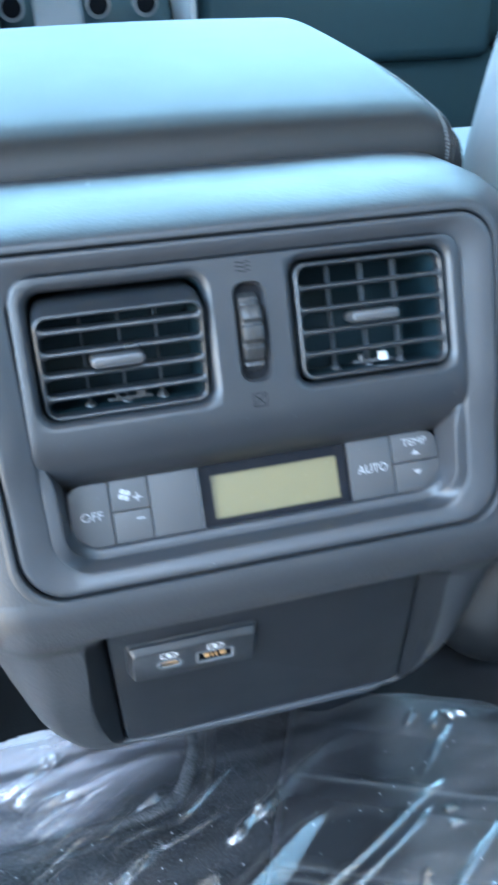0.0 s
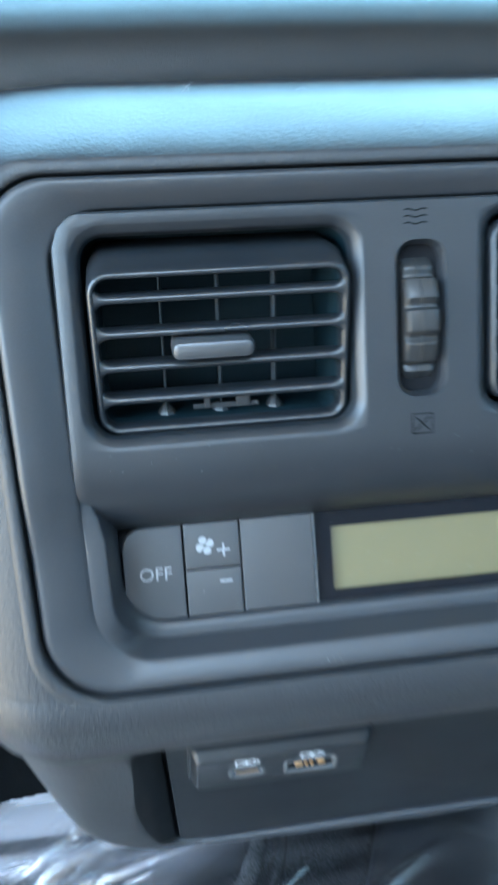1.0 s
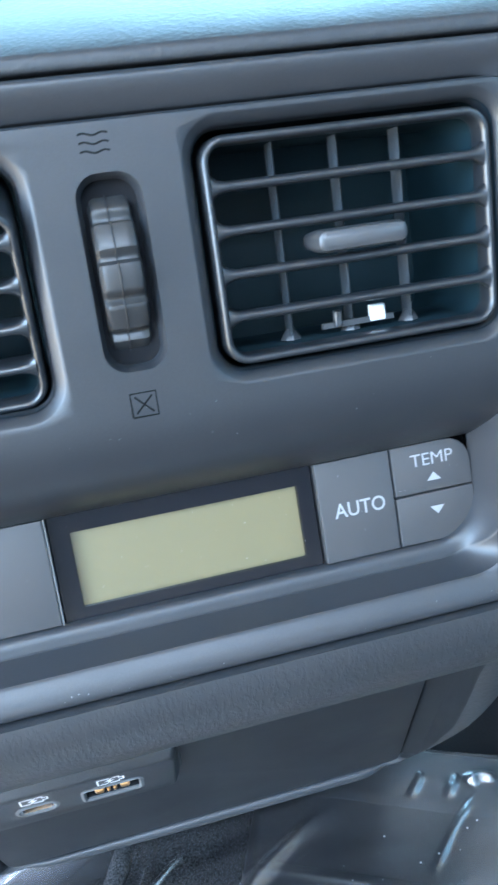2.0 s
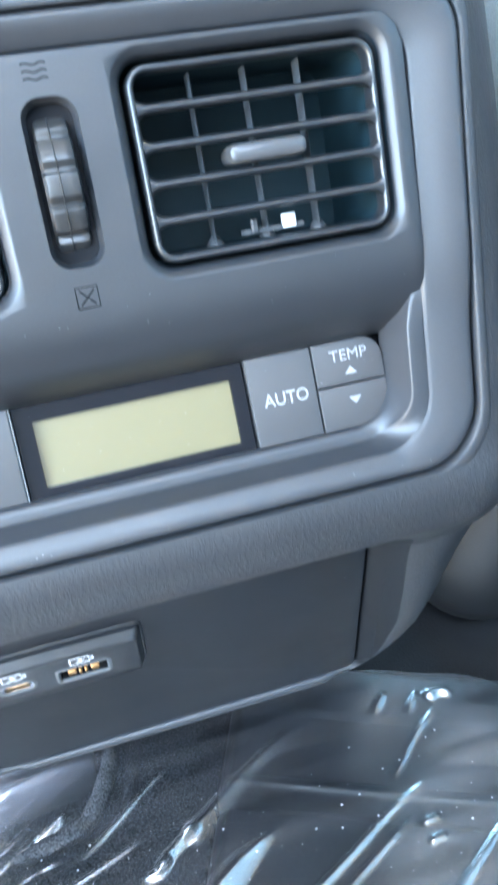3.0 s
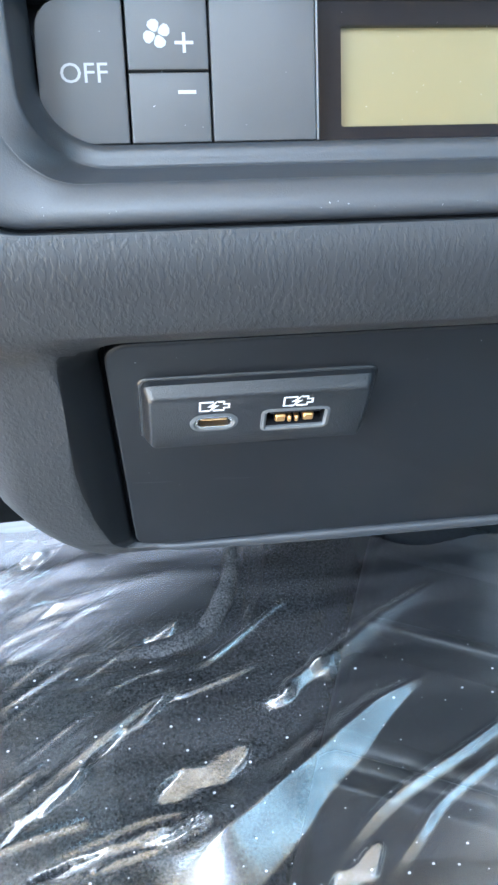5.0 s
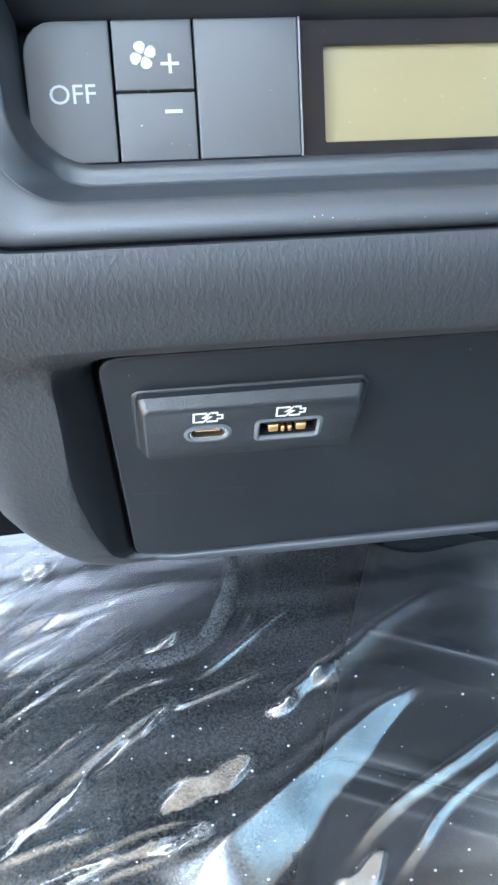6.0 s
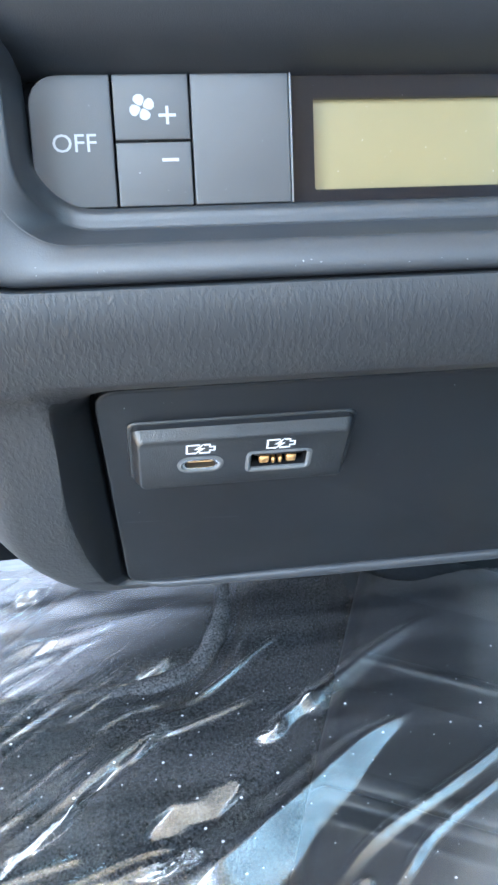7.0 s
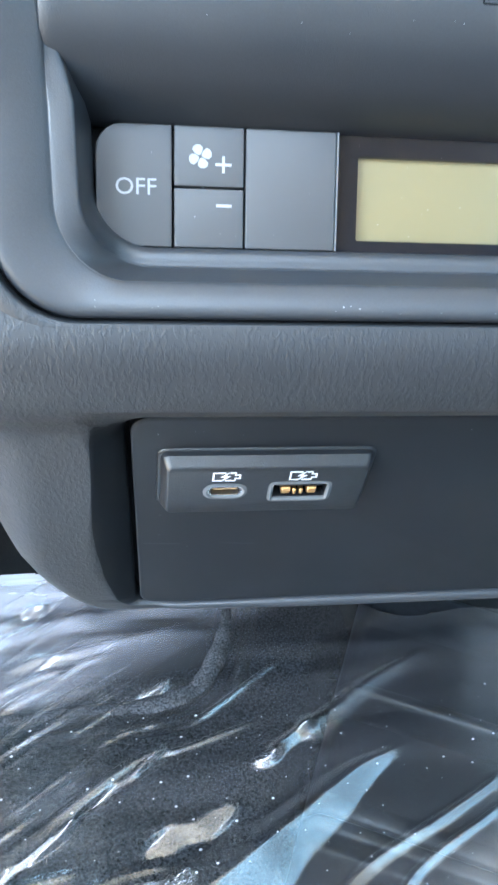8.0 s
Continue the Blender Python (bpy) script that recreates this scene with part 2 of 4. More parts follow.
TINTED = tinted_pane("tinted_glass", (0.50, 0.53, 0.52))
LIGHT_TINT = tinted_pane("light_tinted_glass", (0.68, 0.74, 0.73))
FELT = material("cabin_carpet", (0.016, 0.016, 0.017), 0.95, vary=0.3, bump=0.8, bump_scale=700, spec=0.1)
SAND = material("dry_ground", (0.62, 0.46, 0.28), 0.95, vary=0.2, vary_scale=1.5, bump=0.5, bump_scale=60, spec=0.1)

# ---- building helpers; lengths below are in millimetres ----
MM = 0.001


def part(name, verts, faces, mat, parent=None, label="", smooth=True, sharp=38, closed=True):
    me = bpy.data.meshes.new(name)
    me.from_pydata([(x * MM, y * MM, z * MM) for x, y, z in verts], [], faces)
    me.update()
    bm = bmesh.new()
    bm.from_mesh(me)
    if closed:
        bmesh.ops.recalc_face_normals(bm, faces=bm.faces)
    bm.to_mesh(me)
    bm.free()
    me.materials.append(mat)
    finish(me, smooth, sharp)
    ob = new(name, me)
    ob.parent = parent
    if label:
        tagged(ob, label)
    return ob


def finish(me, smooth=True, sharp=38):
    me.polygons.foreach_set("use_smooth", [smooth] * len(me.polygons))
    if smooth:
        me.set_sharp_from_angle(angle=radians(sharp))
    me.update()


def thing(name, label, category, at=(0, 0, 0), group="", kind=""):
    ob = new(name)
    ob.location = [c * MM for c in at]
    ob.empty_display_size = 0.02
    return tagged(ob, label, category, group, kind)


def loft(loops, cap_first=True, cap_last=True, closed=True):
    """Skin over loops of equally many points."""
    n = len(loops[0])
    verts = [p for lp in loops for p in lp]
    faces = []
    for k in range(len(loops) - 1):
        a, b = k * n, (k + 1) * n
        for i in range(n if closed else n - 1):
            j = (i + 1) % n
            faces.append((a + i, a + j, b + j, b + i))
    if cap_first:
        faces.append(tuple(range(n)))
    if cap_last:
        faces.append(tuple(range((len(loops) - 1) * n, len(loops) * n)))
    return verts, faces


def join(*pieces):
    verts, faces = [], []
    for v, f in pieces:
        k = len(verts)
        verts += v
        faces += [tuple(i + k for i in q) for q in f]
    return verts, faces


def rrect(x0, x1, s0, s1, r, n=6):
    """Rounded rectangle; r one radius, or four (lower left, lower right, upper right, upper left)."""
    rs = [r] * 4 if isinstance(r, (int, float)) else list(r)
    lim = min(x1 - x0, s1 - s0) / 2 - 1e-3
    rs = [max(0.02, min(q, lim)) for q in rs]
    out = []
    for (cx, cs, sx, ss, a0), q in zip(((x0, s0, 1, 1, 180), (x1, s0, -1, 1, 270), (x1, s1, -1, -1, 0), (x0, s1, 1, -1, 90)), rs):
        for i in range(n + 1):
            a = radians(a0 + 90 * i / n)
            out.append((cx + sx * q + q * math.cos(a), cs + ss * q + q * math.sin(a)))
    return out


def plane_at(lean, y0, z0, x0=0.0):
    """Maps (x, up the plane, into the plane) to the world; the plane faces back and leans away from the viewer by so many degrees."""
    c, s = math.cos(radians(lean)), math.sin(radians(lean))
    return lambda x, u, d: (x0 + x, y0 + u * s + d * c, z0 + u * c - d * s)


def plate(at, x0, x1, s0, s1, r, steps, n=6):
    """A rounded plate whose section is given by steps of (inset, depth)."""
    loops = []
    for inset, d in steps:
        rs = [max(0.05, q - inset) for q in ([r] * 4 if isinstance(r, (int, float)) else r)]
        loops.append([at(x, s, d) for x, s in rrect(x0 + inset, x1 - inset, s0 + inset, s1 - inset, rs, n)])
    return loft(loops)


def box(x0, x1, y0, y1, z0, z1, bev=1.0, n=3):
    """A block with rounded edges all round."""
    loops = []
    for k in range(n + 1):
        a = radians(90 * k / n)
        loops.append([(x, y, z0 + bev - bev * math.cos(a)) for x, y in rrect(x0 + bev - bev * math.sin(a), x1 - bev + bev * math.sin(a), y0 + bev - bev * math.sin(a), y1 - bev + bev * math.sin(a), bev * (0.3 + 0.7 * math.sin(a)), n)])
    for k in range(n + 1):
        a = radians(90 - 90 * k / n)
        loops.append([(x, y, z1 - bev + bev * math.cos(a)) for x, y in rrect(x0 + bev - bev * math.sin(a), x1 - bev + bev * math.sin(a), y0 + bev - bev * math.sin(a), y1 - bev + bev * math.sin(a), bev * (0.3 + 0.7 * math.sin(a)), n)])
    return loft(loops)


def tube(points, r, n=8):
    """A round bead along a line of points; r a number or one for each point."""
    pts = [Vector(p) for p in points]
    loops = []
    for i, p in enumerate(pts):
        d = (pts[min(i + 1, len(pts) - 1)] - pts[max(i - 1, 0)]).normalized()
        a = d.cross(Vector((0, 0, 1)) if abs(d.z) < 0.9 else Vector((1, 0, 0))).normalized()
        b = d.cross(a)
        q = r if isinstance(r, (int, float)) else r[i]
        loops.append([tuple(p + q * (math.cos(2 * math.pi * k / n) * a + math.sin(2 * math.pi * k / n) * b)) for k in range(n)])
    return loft(loops)


def spline(pts, per=6):
    """Smooth line through points of any dimension."""
    out = []
    p = [np.array(q, float) for q in pts]
    p = [2 * p[0] - p[1]] + p + [2 * p[-1] - p[-2]]
    for i in range(1, len(p) - 2):
        for k in range(per):
            t = k / per
            out.append(0.5 * (2 * p[i] + (p[i + 1] - p[i - 1]) * t + (2 * p[i - 1] - 5 * p[i] + 4 * p[i + 1] - p[i + 2]) * t * t
                              + (3 * p[i] - p[i - 1] - 3 * p[i + 1] + p[i + 2]) * t ** 3))
    out.append(p[-2])
    return [tuple(float(c) for c in q) for q in out]


def cut(ob, *pieces):
    """Takes solids away from ob's mesh for good."""
    for v, f in pieces:
        knife = part("knife", v, f, GAP)
        mod = ob.modifiers.new("cut", "BOOLEAN")
        mod.operation, mod.solver, mod.object = "DIFFERENCE", "EXACT", knife
        bpy.context.view_layer.update()
        me = bpy.data.meshes.new_from_object(ob.evaluated_get(bpy.context.evaluated_depsgraph_get()))
        ob.modifiers.remove(mod)
        old, ob.data = ob.data, me
        me.name = ob.name
        bpy.data.objects.remove(knife)
        while len(me.materials) > 1:
            me.materials.pop()
        me.polygons.foreach_set("material_index", [0] * len(me.polygons))
        finish(me)


def writing(name, text, at, x, s, high, mat, parent, label="", bold=0.009, width=None):
    """Flat letters on a plane: x the middle, s the base line, high the capitals' height."""
    cu = bpy.data.curves.new(name, "FONT")
    cu.body, cu.align_x, cu.size, cu.offset, cu.extrude, cu.resolution_u = text, "CENTER", 1.0, bold, 0.0, 3
    ob = new(name, cu)
    bpy.context.view_layer.update()
    me = bpy.data.meshes.new_from_object(ob.evaluated_get(bpy.context.evaluated_depsgraph_get()))
    bpy.data.objects.remove(ob)
    co = [v.co.copy() for v in me.vertices]
    lo, hi = min(c.y for c in co), max(c.y for c in co)
    wide = max(c.x for c in co) - min(c.x for c in co)
    mid = (max(c.x for c in co) + min(c.x for c in co)) / 2
    ky = high / (hi - lo)
    kx = width / wide if width else ky
    verts = [at(x + (c.x - mid) * kx, s + (c.y - lo) * ky, -0.03) for c in co]
    faces = [tuple(p.vertices) for p in me.polygons]
    return part(name, verts, faces, mat, parent, label, smooth=False)


def flat(at, shapes, d=-0.03):
    """Flat filled outlines on a plane."""
    return join(*[([at(x, s, d) for x, s in sh], [tuple(range(len(sh)))]) for sh in shapes])


def strokes(at, lines, wide, d=-0.03):
    """Lines of one width drawn on a plane."""
    out = []
    for ln in lines:
        v, f = [], []
        for i, (x, s) in enumerate(ln):
            ax, as_ = ln[max(i - 1, 0)]
            bx, bs = ln[min(i + 1, len(ln) - 1)]
            k = math.hypot(bx - ax, bs - as_) or 1
            nx, ns = -(bs - as_) / k * wide / 2, (bx - ax) / k * wide / 2
            v += [at(x + nx, s + ns, d), at(x - nx, s - ns, d)]
            if i:
                f.append((2 * i - 2, 2 * i - 1, 2 * i + 1, 2 * i))
        out.append((v, f))
    return join(*out)


def between(pairs, v):
    return float(np.interp(v, [p[0] for p in pairs], [p[1] for p in pairs]))


def smoothstep(a, b, v):
    t = min(1, max(0, (v - a) / (b - a)))
    return t * t * (3 - 2 * t)


# ---- the rear end of the centre console ----
FACE = plane_at(21, 5, 250)      # the air outlets' plane
KEYROW = plane_at(28, 0, 200)      # the keys' plane
LOWER = plane_at(-16.2, 4, 146)  # the undercut lower panel
SOCKETS = plane_at(-13, 0.6, 140.6)    # the charging sockets' front
MID = -1.5

console = thing("center_console", "dark grey rear end of a centre console with vents and keys", "car console", (MID, 60, 0))


def under(ob):
    """Puts a part built in world places below the console's base point."""
    ob.matrix_parent_inverse = Matrix.Translation(ob.parent.location).inverted()
    return ob


def cpart(name, vf, mat, label="", parent=None, **kw):
    ob = part(name, *vf, mat, parent or console, label, **kw)
    if parent is None:
        under(ob)
    return ob


# body: level slices from the bottom lip up to the soft top edge
rear_line = spline([(46, 44), (39, 46.5), (33.6, 50.8), (29.2, 57), (11.7, 100), (-4.8, 150), (-9.2, 160), (-13.8, 166), (-17.0, 172), (-18.9, 178), (-19.6, 183), (-19.2, 187.2), (-18.1, 190.4), (-16.7, 193.2), (-15.4, 196),
                    (5, 250), (18, 284), (24.3, 300), (27, 304.5), (31.5, 307.8), (39, 310.2), (50, 312.2), (62, 313.6), (74, 314)], 5)
WIDTH = [(44, 66), (45.5, 76), (47.5, 83), (51, 90), (57, 96), (65, 101), (75, 105), (90, 109.5), (125, 117), (160, 122.5), (200, 124.5), (240, 124), (280, 122),
         (300, 121), (304, 118.5), (308, 114), (311, 107), (313, 96), (314, 80)]
slices = []
for y, z in rear_line:
    w = between(WIDTH, z)
    ry = min(44, 98 - y)
    rx = min(16 + 15 * smoothstep(80, 150, z), w * 0.6)
    row = []
    row.append((MID - w, 100, z))
    for i in range(13):
        a = radians(90 * i / 12)
        row.append((MID - w + rx - rx * math.cos(a), y + ry - ry * math.sin(a), z))
    for i in range(1, 16):
        row.append((MID + (w - rx) * (2 * i / 16 - 1), y, z))
    for i in range(13):
        a = radians(90 - 90 * i / 12)
        row.append((MID + w - rx + rx * math.cos(a), y + ry - ry * math.sin(a), z))
    row.append((MID + w, 100, z))
    slices.append(row)
body = part("body", *loft(slices), LEATHER, console, "dark grey grained soft-touch moulding", sharp=50)


def seam(inset, d, inset_x=None, n=14):
    """The outline of the control panel's frame, drawn in by so much, at a depth."""
    ix = inset if inset_x is None else inset_x
    out = []
    for x, s in rrect(-97.5 + ix, 97.5 - ix, -62 + inset, 59.5 - inset, [max(2, 17 - inset * 0.4)] * 2 + [max(2, 14 - inset * 0.25)] * 2, n):
        pull = 1 - 0.035 * smoothstep(10, -62, s)
        out.append(FACE(MID + x * pull, s, d))
    return out


def rounded(xs, radii, at, d, n=6):
    """A four-sided outline with rounded corners on a plane."""
    out = []
    for i, (px, ps) in enumerate(xs):
        a, b, p = np.array(xs[i - 1]), np.array(xs[(i + 1) % 4]), np.array((px, ps))
        u, v = (a - p) / np.linalg.norm(a - p), (b - p) / np.linalg.norm(b - p)
        for k in range(n + 1):
            t = k / n
            q = (1 - t) ** 2 * (p + u * radii[i]) + 2 * t * (1 - t) * p + t * t * (p + v * radii[i])
            out.append(at(float(q[0]), float(q[1]), d))
    return out


POCKET_STEPS = [(-30, -150, 168, -118, 116, -112, 72, (14, 12, 14, 18)), (-13, -101, 111, -88.5, 86, -99, 29, (13, 9, 9, 13)),
                (-8.6, -89, 99, -79.6, 77.6, -96, 21.4, (11, 8, 8, 11)), (-6.2, -84.6, 94.4, -77, 75, -95, 18.4, (10, 8, 8, 11)), (-4, -79.6, 89, -74.6, 72.8, -94.2, 15.6, (9, 7, 7, 10)),
                (-1.2, -74.2, 83.4, -73.2, 71, -93.4, 12.8, (8, 7, 5, 9)), (1.0, -69.0, 78.4, -71.6, 69, -92.9, 11.3, (6, 6, 3, 8)), (1.8, -68.3, 77.6, -71.3, 68.5, -92.8, 11.1, (6, 6, 3, 8)), (9, -68.3, 77.6, -71.3, 68.5, -92.8, 11.1, (6, 6, 3, 8))]
pocket = [rounded(((xl, lo), (xr, lo), (xr2, hi), (xl2, hi)), radii, LOWER, d, 9) for d, xl, xr, xl2, xr2, lo, hi, radii in POCKET_STEPS]
under(body)
cut(body, loft([seam(-0.5, -14), seam(-0.5, 60)]), loft(pocket))
finish(body.data, True, 55)
# the pocket's walls and soffit: same moulding, with its shade put into the colour
body.data.materials.append(SHADED_POCKET)
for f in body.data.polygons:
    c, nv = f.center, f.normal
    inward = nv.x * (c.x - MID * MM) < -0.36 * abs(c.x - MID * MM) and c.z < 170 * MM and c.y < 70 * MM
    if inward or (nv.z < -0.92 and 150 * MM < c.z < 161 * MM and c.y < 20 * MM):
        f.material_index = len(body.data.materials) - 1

# soft edge of the moulding, turned in at the frame
cpart("rolled_edge", loft([seam(*q) for q in ((-0.45, 3), (-0.45, 0.3), (-0.8, -0.08), (-1.4, -0.2), (-2.2, -0.16), (-3.2, 0.06), (-3.8, 0.8))], False, False), LEATHER, "rolled edge of the grained moulding", sharp=60)

# forward part of the console, under the lid
cpart("base", box(MID - 118, MID + 118, 101, 420, 26, 296, 10), TRIM, "plain dark plastic console base")
cpart("foot", box(MID - 112, MID + 112, 150, 415, -10, 28, 6), TRIM, "dark foot under the console base")

# frame of the control panel: a ring whose section deepens towards the keys
# inset above and below, depth, inset at the sides
SHALLOW = [(0.3, 4, 0.3), (0.3, 0.5, 0.3), (0.8, -1.0, 0.8), (1.8, -1.6, 2.2), (3.8, -0.8, 6.5), (5.8, 0.8, 10.8), (6.6, 1.5, 12.5), (7.1, 2.1, 13.0), (7.3, 3.0, 13.2), (7.5, 4.0, 13.4), (7.6, 5.0, 13.6), (7.7, 6.0, 13.8), (7.8, 7.0, 14.0), (7.9, 8, 14.2)]
DEEP = [(0.2, 5, 0.3), (0.2, 3.0, 0.3), (0.5, 1.9, 0.6), (1.3, 1.1, 1.5), (2.6, 1.0, 3.6), (4.6, 1.7, 7.8), (6.7, 2.9, 12.0), (7.3, 3.5, 13.2), (7.5, 4.2, 13.8), (9.2, 10.6, 18.2), (9.6, 11.2, 18.7), (10.0, 11.3, 19.1), (13.1, 12.4, 20.4), (13.2, 17, 20.6)]
# beside the keys a shallow flange comes first and the drop lies next to the keys
FLANK = DEEP[:8] + [(7.5, 3.3, 13.7), (9.2, 3.2, 17.6), (9.6, 4.0, 18.3), (10.0, 6.6, 18.9), (13.1, 12.4, 20.0), (13.2, 17, 20.6)]


def refill(loop):
    out = []
    n = len(loop)
    for i in range(n):
        a, b = np.array(loop[i]), np.array(loop[(i + 1) % n])
        m = max(1, 14 if np.linalg.norm(b - a) > 30 else 1)
        out += [tuple(a + (b - a) * j / m) for j in range(m)]
    return out


outline = refill(seam(0, 0))


half_wide = max(abs(o[0] - MID) for o in outline)
frame_loops = []
for k in range(len(SHALLOW)):
    row = []
    for p, q, f, o in zip(refill(seam(*SHALLOW[k])), refill(seam(*DEEP[k])), refill(seam(*FLANK[k])), outline):
        flank = smoothstep(half_wide - 14, half_wide - 2, abs(o[0] - MID))
        q = tuple(u + (v - u) * flank for u, v in zip(q, f))
        w = smoothstep(-4, -27, (o[2] - 250) / math.cos(radians(21)))
        row.append(tuple(u * (1 - w) + v * w for u, v in zip(p, q)))
    frame_loops.append(row)
fine = []
for i in range(len(frame_loops[0])):
    fine.append(spline([lp[i] for lp in frame_loops], 3))
frame_loops = [[col[k] for col in fine] for k in range(len(fine[0]))]
cpart("panel_frame", loft(frame_loops, False, False), PLASTIC, "satin dark grey frame round the control panel", sharp=60)

# groove behind the frame's seam
cpart("seam_gasket", loft([seam(-0.6, 5.0), seam(3.0, 5.0), seam(3.0, 9), seam(-0.6, 9)], False, False), GAP, "black gap round the frame")

# face plate with the air outlets; its lower edge rolls in above the keys
sect = spline([(51.9, 4.0), (51.9, 1.6), (51.4, 0.7), (50.4, 0.15), (48.5, 0), (20, 0), (2, 0), (-6, 0.4), (-12, 2.2), (-17, 5.6), (-21, 10.2), (-24.2, 15.6), (-25.5, 19)], 5)
plate_rows = []
for s, d in sect:
    w = 83.6 - 8 + math.sqrt(max(0.0, 64 - max(0.0, s - 43.9) ** 2))
    across = [-w, -w, -w + 0.4, -w + 1.4] + [-w + 3 + (2 * w - 6) * i / 24 for i in range(25)] + [w - 1.4, w - 0.4, w, w]
    sink = [4, 1.2, 0.35, 0.05] + [0] * 25 + [0.05, 0.35, 1.2, 4]
    plate_rows.append([FACE(MID + x, s, d + q) for x, q in zip(across, sink)] + [FACE(MID + x, s, d + 5) for x in reversed(across)])
face_plate = part("face_plate", *loft(plate_rows), PANEL_PLASTIC, console, "smooth dark grey plate that rolls in above the keys", sharp=50)


def outlet_hole(x0, x1, s0, s1, r):
    return loft([[FACE(x, s, d) for x, s in rrect(x0 - g, x1 + g, s0 - g, s1 + g, r + g)] for g, d in ((3.8, -2.0), (2.7, -0.2), (2.1, 0.25), (0.8, 1.2), (0.0, 3.0), (0, 12))])


HOLES = {"L": (-79.3, -18.0, 1.6, 46.6), "R": (14.6, 75.6, 2.6, 48.0)}
under(face_plate)
cut(face_plate, *[outlet_hole(*h, 5.5) for h in HOLES.values()],
    loft([[FACE(x, s, d) for x, s in rrect(-6.9 - g, 3.4 + g, 7.2 - g, 41.6 + g, 3.6 + g)] for g, d in ((2.0, -2.0), (1.0, 0), (0.0, 1.6), (-0.6, 12))]))
finish(face_plate.data, True, 40)


def air_outlet(x0, x1, s0, s1, tip, knob_s, name_label):
    """A barrel with level slats in front and upright vanes behind; tip turns it downwards."""
    cx, cs = (x0 + x1) / 2, (s0 + s1) / 2
    hw, hs = (x1 - x0) / 2 - 1.0, (s1 - s0) / 2 - (1.4 if tip > 3 else 0.9)
    a = radians(tip)

    def at(x, s, d):
        # turn about the barrel's level axis, 14 mm behind the face
        ss, dd = s, d - 14
        return FACE(cx + x, cs + ss * math.cos(a) + dd * math.sin(a), 14 + dd * math.cos(a) - ss * math.sin(a))

    duct = cpart("air_vent", loft([[FACE(x, s, d) for x, s in rrect(x0 - 0.2, x1 + 0.2, s0 - 0.2, s1 + 0.2, 5.5)] for d in (1.8, 44)], False, True), DARK, name_label)
    kw = {"parent": duct}

    def sub(name, vf, mat, label="", **more):
        return part(name, *vf, mat, duct, label, **more)

    # barrel frame
    hood = 3.0 if tip > 3 else 0.4
    loops = [[at(x, s, d) for x, s in rrect(-hw + g, hw - g, -hs + g + 0.3 * hood * (1 - smoothstep(1, 9, d)), hs - g - hood * (1 - smoothstep(1, 9, d)), max(1.2, 5 - g))] for g, d in
             ((0.3, 26), (0.1, 9), (0.1, 6), (0.0, 3.5), (0.0, 1.6), (0.3, 0.6), (0.8, 0.2), (1.4, 0.4), (1.8, 1.4), (2.0, 5), (2.3, 24))]
    sub("barrel", loft(loops[:-1], False, False), SLAT, "satin dark grey barrel frame", sharp=60)
    sub("throat", loft([[at(x, s, d) for x, s in rrect(-hw + g, hw - g, -hs + g, hs - g, 3)] for g, d in ((2.0, 4.6), (2.3, 24))], False, False), DARK, "black throat behind the slats")
    gap = (2 * hs - 3.0) / 5
    for k in range(1, 5):
        s = hs - 1.5 - gap * k
        prof = [(-1.0, 1.5), (-0.75, 0.6), (-0.35, 0.2), (0.0, 0.1), (0.35, 0.2), (0.75, 0.6), (1.0, 1.5), (0.75, 5), (0.3, 7.5), (-0.3, 7.5), (-0.75, 5)]
        sub("slat", loft([[at(e * (hw - q), s + ps * (1 if pd > 1.6 else k), pd) for ps, pd in prof] for e, q, k in ((-1, 1.5, 2.9), (-1, 2.1, 1.9), (-1, 3.0, 1.3), (-1, 4.4, 1.0), (0, 0, 1.0), (1, 4.4, 1.0), (1, 3.0, 1.3), (1, 2.1, 1.9), (1, 1.5, 2.9))]), SLAT, sharp=60)
    for x in (-13.4, 0, 13.4):
        prof = [(-0.32, 9.0), (0, 8.4), (0.32, 9.0), (0.25, 13), (-0.25, 13)]
        sub("vane", loft([[at(x + px, s, pd) for px, pd in prof] for s in (-hs + 2, 0, hs - 2)]), VANE, "upright vane behind the slats")
        sub("vane_pivot", loft([[at(x + 1.5 * k * math.cos(radians(45 * i)), s, 10.4 + 1.5 * k * math.sin(radians(45 * i))) for i in range(8)] for s, k in ((-hs + 2.2, 1.5), (-hs + 3.2, 1.2), (-hs + 4.6, 0.5))]), KNOB)
    # link between the vanes and its bright clip
    sub("link_bar", loft([[at(x, -hs + 4.0 + ps, pd) for ps, pd in ((-0.6, 7.8), (0.6, 7.8), (0.6, 8.6), (-0.6, 8.6))] for x in (-7, 9)]), KNOB, smooth=False)
    for x, wd in ((-3.6, 0.8), (5.2, 1.7)):
        sub("link_clip", plate(at, x - wd, x + wd, -hs + 3.6, -hs + 7.0, 0.3, ((0, 8.4), (0, 7.2), (0.3, 6.9)), 2), CLIP if wd > 1 and tip < 3 else KNOB)
    # sliding knob on the middle slat
    kx = -2.4 if tip > 3 else -0.2
    ks = hs - 1.5 - gap * 2.5 + knob_s
    sub("knob", plate(at, kx - 9.4, kx + 9.4, ks - 2.2, ks + 2.2, 1.9, ((0.5, 8), (0.0, 3), (0.0, -1.6), (0.4, -2.8), (1.2, -3.3)), 5), KNOB, "satin grey sliding knob")
    return duct


air_outlet(*HOLES["L"], 13, 0.2, "black air vent with level slats, tilted downwards")
air_outlet(*HOLES["R"], 0, -0.2, "black air vent with level slats and a grey knob")

